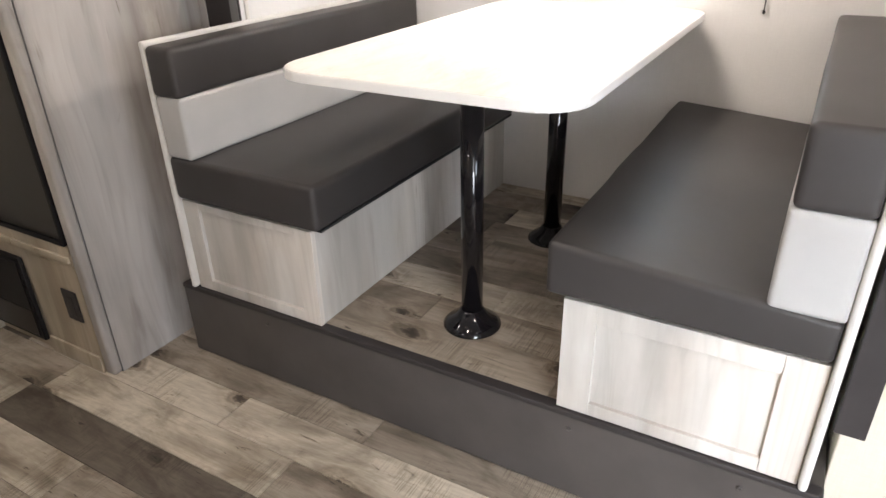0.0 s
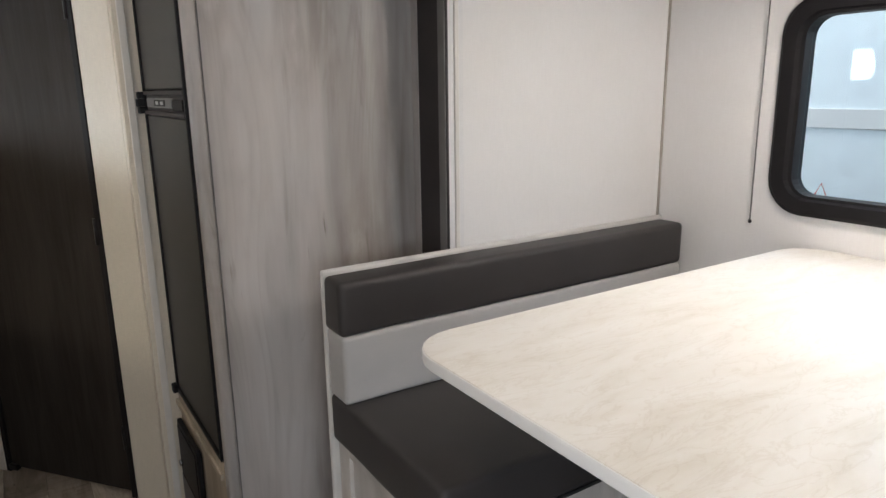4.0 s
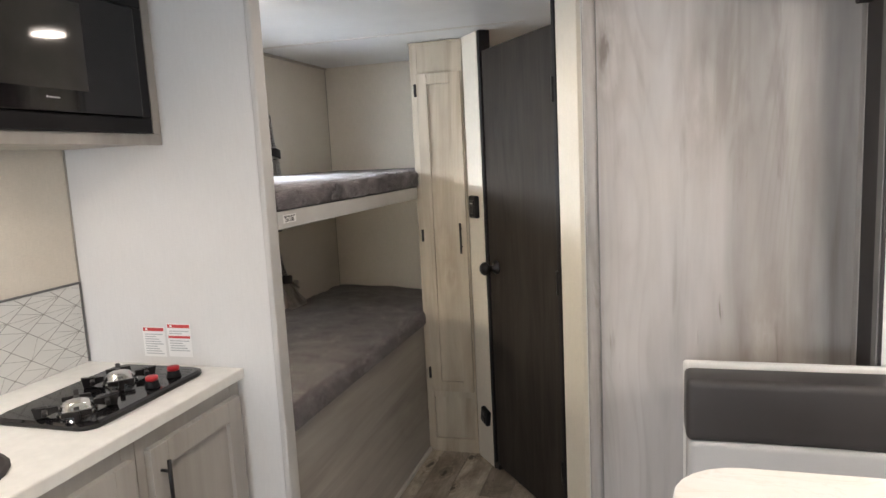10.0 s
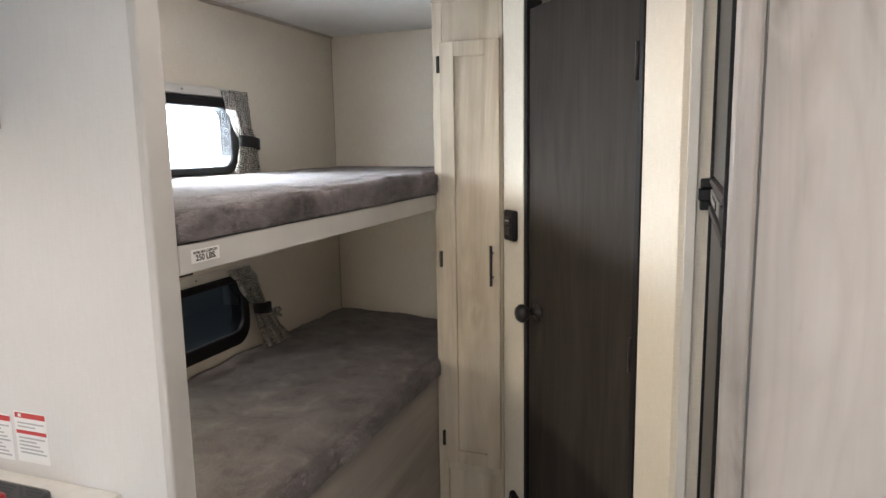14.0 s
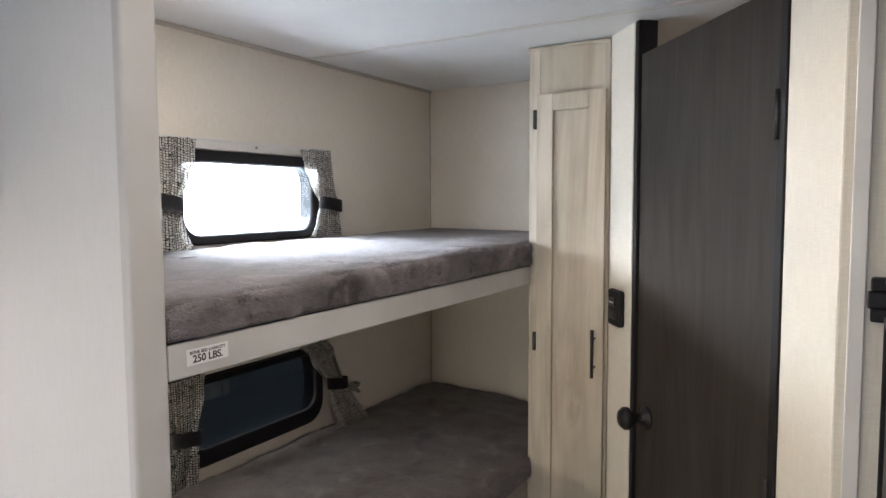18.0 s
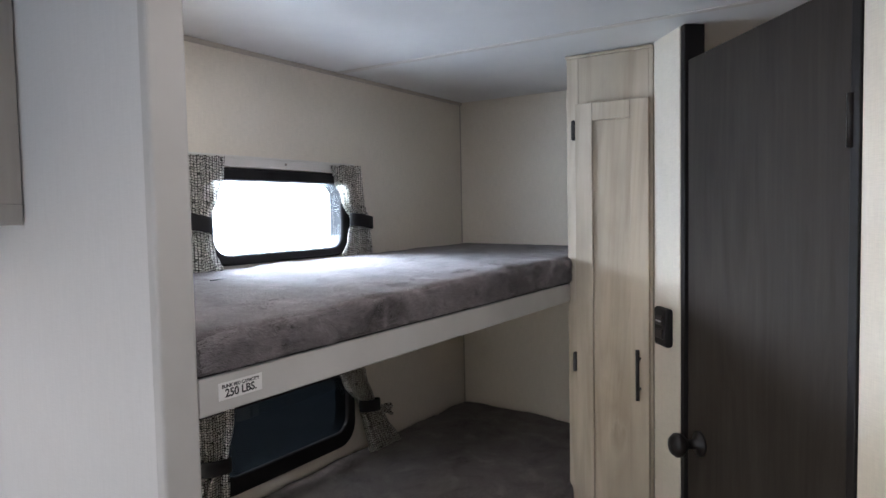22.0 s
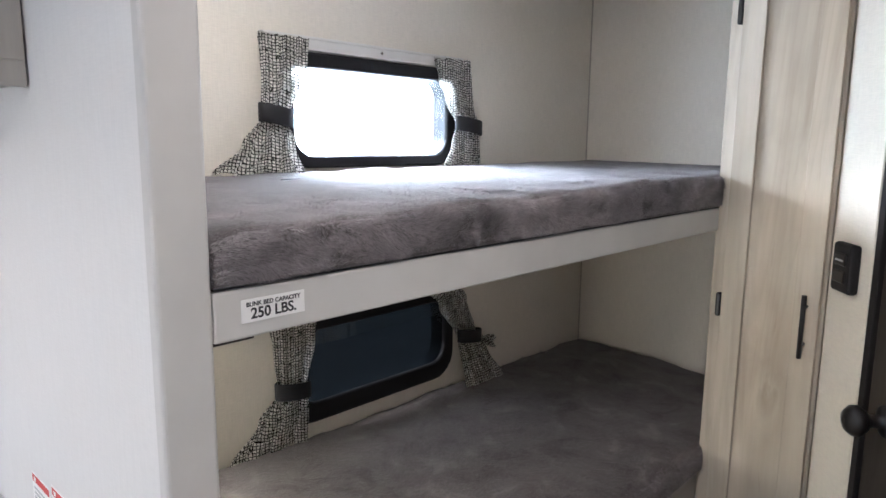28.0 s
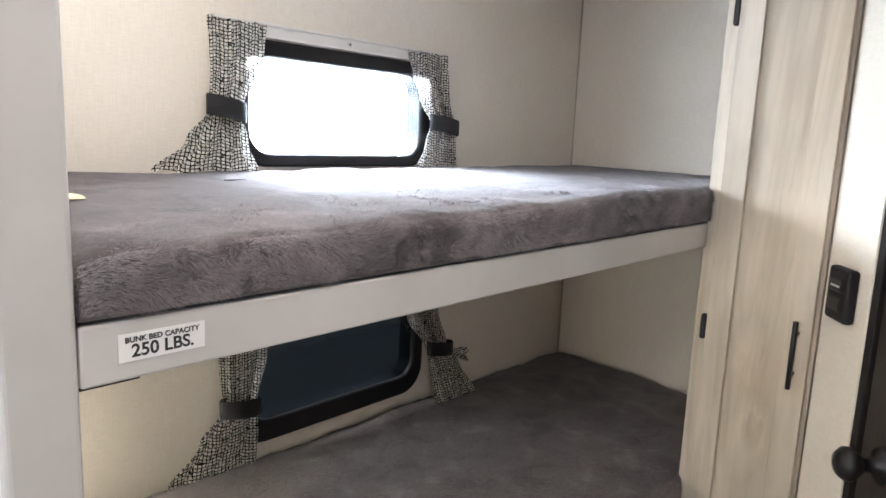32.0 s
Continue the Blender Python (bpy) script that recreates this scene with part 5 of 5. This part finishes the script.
for j in range(-1, 8):
    for i in range(-1, 12):
        y, z = -1.9025 - i * 2 * DY - (DY if j % 2 else 0.0), 1.168 - j * DZ
        left, right, top, low = (y - DY, z), (y + DY, z), (y, z + DZ), (y, z - DZ)
        printed_line(right, top, 0.0011)
        printed_line(right, low, 0.0011)
        if Y_MIN < y + DY < Y_MAX and Z_MIN + 0.003 < z < Z_MAX - 0.003:
            web.faces.new([web.verts.new((0.0068, y + DY + 0.0032 * math.cos(k), z + 0.0032 * math.sin(k))) for k in (0, 1.05, 2.1, 3.14, 4.2, 5.24)])
        way = rng.randrange(3)
        if way != 2:
            printed_line(right, (y - DY / 2, z + DZ / 2), 0.0006)
            printed_line(right, (y - DY / 2, z - DZ / 2), 0.0006)
        if way == 0:
            printed_line(right, left, 0.0006)
        if way == 2:
            printed_line(low, (y + DY / 2, z + DZ / 2), 0.0006)
bmesh.ops.recalc_face_normals(web, faces=web.faces)
tagged(part("printed_web", web, M_GROUT, splash), kind="stuff")

# two-burner hob
hob = thing("gas_hob", pose(0.335, -2.215, KZ + 0.0005), "black glossy two-burner gas hob with two red knobs", "hob")
part("plate", ring([(0.315, 0.455, 0.045, 0.0), (0.320, 0.460, 0.048, 0.004), (0.318, 0.458, 0.046, 0.012), (0.300, 0.440, 0.040, 0.016)], Matrix()), M_GLOSSBLACK, hob)
for x, y in ((-0.02, 0.070), (0.045, -0.150)):
    bu = part("burner", lathe([(0.048, 0.016), (0.046, 0.021), (0.041, 0.023), (0.041, 0.028), (0.036, 0.030), (0.036, 0.035), (0.031, 0.037), (0.030, 0.043), (0.020, 0.046), (0.006, 0.047)], 28, pose(x, y, 0)), M_CHROME, hob, "silver burner head")
    for k in range(24):
        a = k * math.tau / 24
        part("burner_slot", box((x + 0.0415 * math.cos(a) - 0.002, y + 0.0415 * math.sin(a) - 0.002, 0.0235), (x + 0.0415 * math.cos(a) + 0.002, y + 0.0415 * math.sin(a) + 0.002, 0.027)), M_INK, bu)
    for k in range(4):
        g = bmesh.new()
        fin = ((0.040, 0.026), (0.060, 0.024), (0.070, 0.0165), (0.092, 0.0165), (0.098, 0.046), (0.086, 0.044), (0.064, 0.040), (0.040, 0.041))
        sides = [[g.verts.new((r, s, h)) for r, h in fin] for s in (-0.0065, 0.0065)]
        g.faces.new(sides[0])
        g.faces.new(sides[1][::-1])
        for p in range(len(fin)):
            q = (p + 1) % len(fin)
            g.faces.new((sides[0][q], sides[0][p], sides[1][p], sides[1][q]))
        bmesh.ops.bevel(g, geom=g.edges[:], offset=0.0015, segments=1, affect="EDGES")
        box((0.064, -0.034, 0.026), (0.076, 0.034, 0.039), 0.003, bm=g)
        g.transform(pose(x, y, 0.0, 0, 0, 45 + 90 * k))
        part("pan_support_arm", g, M_BLACK, hob)
for y in (0.045, 0.135):
    kn = part("knob", lathe([(0.021, 0.016), (0.020, 0.022), (0.0175, 0.025), (0.0165, 0.036)], 24, pose(0.112, y, 0)), M_BLACKPLASTIC, hob)
    part("knob_cap", lathe([(0.0165, 0.034), (0.0175, 0.042), (0.016, 0.046), (0.006, 0.047)], 24, pose(0.112, y, 0)), M_RED, kn, "red knob cap")

# sink with its round cutting-board cover
sink = thing("sink", pose(0.315, -2.83, KZ + 0.0005), "dark round-cornered sink rim set in the countertop", "sink")
part("rim", ring([(0.385, 0.50, 0.16, 0.0), (0.388, 0.503, 0.162, 0.004), (0.37, 0.485, 0.155, 0.007), (0.33, 0.445, 0.14, 0.003)], Matrix()), M_DARKTRIM, sink)
cover = part("sink_cover", ring([(0.345, 0.46, 0.15, 0.0), (0.350, 0.465, 0.152, 0.004), (0.350, 0.465, 0.152, 0.018), (0.340, 0.455, 0.15, 0.022)], pose(0.315, -2.83, KZ + 0.008)), M_BOARDWOOD)
tagged(cover, "round-cornered oiled wooden cutting board covering the sink", "cutting board")

# upper cabinet with the microwave
UX, UZ = 0.372, 1.579
up = thing("upper_cabinet", pose(0, 0, 0), "grey-taupe upper cabinet housing the microwave", "cabinet")
part("body", boxes(((0.002, KY1, UZ), (UX - 0.004, PART - 0.003, UZ + 0.018)), ((0.002, -2.655, UZ + 0.018), (UX - 0.004, -2.637, TOP - 0.003)), ((0.002, KY1, UZ + 0.018), (UX - 0.004, KY1 + 0.018, TOP - 0.003))), M_KITCHEN, up)
part("face_frame", boxes(((UX - 0.004, KY1, UZ - 0.004), (UX + 0.006, PART - 0.003, UZ + 0.028)), ((UX - 0.004, PART - 0.036, UZ + 0.028), (UX + 0.006, PART - 0.003, TOP - 0.003)), ((UX - 0.004, -2.66, UZ + 0.028), (UX + 0.006, -2.625, TOP - 0.003)), ((UX - 0.004, -2.625, 1.99), (UX + 0.006, PART - 0.036, TOP - 0.003)), bev=0.0015), M_KITCHEN, up)
kl = thing("under_cabinet_lamp", pose(0.15, -2.56, UZ), "small round white lamp under the upper cabinet, lit", "lamp")
part("bezel", lathe([(0.058, 0), (0.056, -0.010), (0.050, -0.014), (0.048, -0.010)], 28), M_BOARD, kl)
part("lens", lathe([(0.047, -0.009), (0.04, -0.013), (0.015, -0.014)], 28), M_LENS, kl)
ud = new("door")
ud.parent, ud.matrix_local = up, facing(UX + 0.0065, -3.27, UZ + 0.035, "+x")
fr, pn = shaker(0.60, 0.39, 0.018, 0.055, 0.009)
part("door_frame", fr, M_KITCHEN, ud)
part("door_panel", pn, M_KITCHEN, ud)
mw = thing("microwave", facing(UX + 0.007, -2.622, UZ + 0.029, "+x"), "black built-in microwave with a dark glass door", "microwave")
MW, MH = 0.648, 0.378
part("body", box((0.02, 0.012, 0.01), (MW - 0.02, 0.34, MH - 0.01)), M_BLACKPLASTIC, mw)
part("trim_frame", boxes(((0, -0.014, 0), (MW - 0.016, 0.010, 0.042)), ((0, -0.014, MH - 0.03), (MW - 0.016, 0.010, MH)), ((0, -0.014, 0.042), (0.030, 0.010, MH - 0.03)), ((MW - 0.055, -0.014, 0.042), (MW - 0.016, 0.010, MH - 0.03)), bev=0.003), M_BLACKPLASTIC, mw)
part("door_glass", box((0.075, -0.020, 0.045), (MW - 0.056, -0.004, MH - 0.034), 0.003), M_GLOSSBLACK, mw, "glossy black glass door")
part("door_window", box((0.122, -0.0206, 0.100), (MW - 0.248, -0.0196, MH - 0.06)), M_SMOKE, mw)
for k, tall in enumerate((0.0055, 0.004, 0.004, 0.0035, 0.004, 0.004, 0.0035)):
    part("maker_mark", box((0.267 + 0.0058 * k, -0.0212, 0.0765), (0.2712 + 0.0058 * k, -0.0202, 0.0765 + tall)), M_GREYINK, mw)
part("control_panel", box((0.033, -0.016, 0.045), (0.072, -0.004, MH - 0.034), 0.003), M_GLOSSBLACK, mw)
tag = thing("hang_tag", facing(UX + 0.052, -2.66, 1.50, "+x"), "white paper tag hanging from the upper cabinet", "tag")
part("paper", box((-0.075, -0.0008, 0.0), (0.075, 0, 0.175)), M_PAPER, tag)
for z in (0.145, 0.07, 0.045, 0.02):
    part("print_bar", box((-0.06, -0.0014, z), (0.045, -0.0009, z + 0.004)), M_GREYINK, tag)
for z in (0.044, 0.019):
    part("print_mark", box((0.052, -0.0014, z), (0.064, -0.0009, z + 0.007)), M_INK, tag)
part("string", rod([(0, -0.0004, 0.175), (0, -0.004, 0.26)], 0.001, 6), M_GREYINK, tag)

# safety stickers on the partition
for x0, z1, w, h, double in ((0.226, 1.010, 0.083, 0.097, False), (0.319, 1.022, 0.087, 0.107, True)):
    st = thing("safety_sticker", facing(x0, PART - 0.0004, z1 - h, "-y"), "white safety sticker with a red header on the partition", "sticker")
    part("sheet", box((0, -0.0006, 0), (w, 0, h)), M_PAPER, st)
    part("header", box((0.003, -0.0011, h - 0.014), (w - 0.003, -0.0007, h - 0.003)), M_REDINK, st)
    if double:
        part("header", box((0.003, -0.0011, h * 0.56), (w - 0.003, -0.0007, h * 0.63)), M_REDINK, st)
    part("warning_mark", box((0.012, -0.0015, h - 0.012), (0.020, -0.0012, h - 0.005)), M_PAPER, st)
    for k in range(9):
        z = h - 0.026 - k * 0.0078
        if z > 0.006 and not (double and abs(z - h * 0.6) < 0.008):
            part("print_bar", box((0.008, -0.0011, z), (w - 0.008 - (k * 7 % 4) * 0.008, -0.0007, z + 0.0032)), M_GREYINK, st)

# ---- outside ----
setting(part("ground", box((-120, -120, -0.92), (120, 120, -0.80)), M_ASPHALT))


def parked_trailer(x, y, way):
    t = thing("parked_trailer", pose(x, y, -0.80), "pale blue-grey parked travel trailer outside the window", "trailer")
    part("body", box((0, -5.5, 0.45), (2.4 * way, 5.5, 4.0), 0.12, 3), M_SIDING, t)
    part("side_panel", box((-0.012 * way, -5.2, 0.6), (-0.002 * way, 1.28, 2.75), 0.003), M_SIDINGDARK, t)
    part("side_stripe", box((-0.020 * way, 1.29, 1.98), (-0.002 * way, 2.6, 2.10), 0.003), M_PAPER, t)
    part("corner_trim", box((-0.024 * way, 0.73, 0.6), (-0.0125 * way, 0.79, 2.75), 0.004), M_SIDINGDARK, t)
    for wy in (-0.9, 0.9):
        part("wheel", lathe([(0.30, -0.1), (0.34, -0.06), (0.34, 0.06), (0.30, 0.1)], 24, pose(0.25 * way, wy, 0.34, 0, 90)), M_BLACKPLASTIC, t)
    part("chassis", box((0.3 * way, -5.0, 0.40), (2.1 * way, 5.0, 0.449)), M_DARKTRIM, t)


parked_trailer(5.6, -3.4, 1)
setting(part("backdrop", box((-9.0, -14.0, 0.75), (-8.9, 12.0, 9.0)), M_OVERCAST))

# ---- floor planks, last ----
floor = setting(part("floor", box((0.0, FRONT, -0.03), (2.215, 0.0, -0.006)), M_SUBFLOOR))
PW, PL = 0.14, 0.92
variants = []
for skin in M_PLANKS:
    bm = box((-PW / 2 + 0.0006, -PL / 2 + 0.0008, -0.0055), (PW / 2 - 0.0006, PL / 2 - 0.0008, 0.0), 0.0012, 1)
    me = bpy.data.meshes.new("plank")
    bm.to_mesh(me)
    bm.free()
    me.materials.append(skin)
    variants.append(me)


def lay(parent, x0, x1, y0, y1, z, seed, joints):
    """Rows of planks along y; joints: for some rows, where an end joint lies and the tones from there backwards and forwards."""
    r = random.Random(seed)
    i = 0
    while x0 + i * PW < x1 - 0.005:
        y, tones = joints.get(i, (y0 + r.uniform(0.05, PL), ()))
        while y - PL > y0 + 0.05:
            y -= PL
        ends = [y0]
        while y < y1 - 0.05:
            ends.append(y)
            y += PL
        ends.append(y1)
        for k, (a, b) in enumerate(zip(ends, ends[1:])):
            xa, xb = x0 + i * PW, min(x1, x0 + (i + 1) * PW)
            tone = tones[k % len(tones)] if tones else r.choice((0, 0, 0, 1, 1, 2))
            ob = new("plank", variants[tone])
            ob.parent = parent
            ob.location = ((xa + xb) / 2, (a + b) / 2, z)
            ob.scale = ((xb - xa) / PW, (b - a) / PL, 1)
        i += 1


# main floor rows start at x = 0.495; row 6 begins at 1.335
lay(floor, 0.495, RIGHT - 0.12, -5.0, -0.02, 0.0, 4, {1: (-1.45, (0, 0, 0)), 2: (-1.15, (1, 1, 1)), 3: (-1.30, (0, 0, 0)), 4: (-0.95, (1, 0, 1)), 5: (-2.2, (1, 0, 1, 0)), 6: (-1.735, (1, 2, 2, 2, 0, 1)), 7: (-2.695, (1, 1, 1, 0, 1)), 8: (-2.40, (0, 0, 0, 0, 2)), 9: (-1.90, (1, 1, 1, 1, 2))})
lay(floor_slide, SX0 + 0.031, SX1, SY1 + 0.1, SY0 - 0.02, SZ, 9, {0: (-3.3, (1,)), 1: (-2.85, (1, 1, 2)), 2: (-3.017, (0, 0)), 3: (-2.6, (2, 1))})
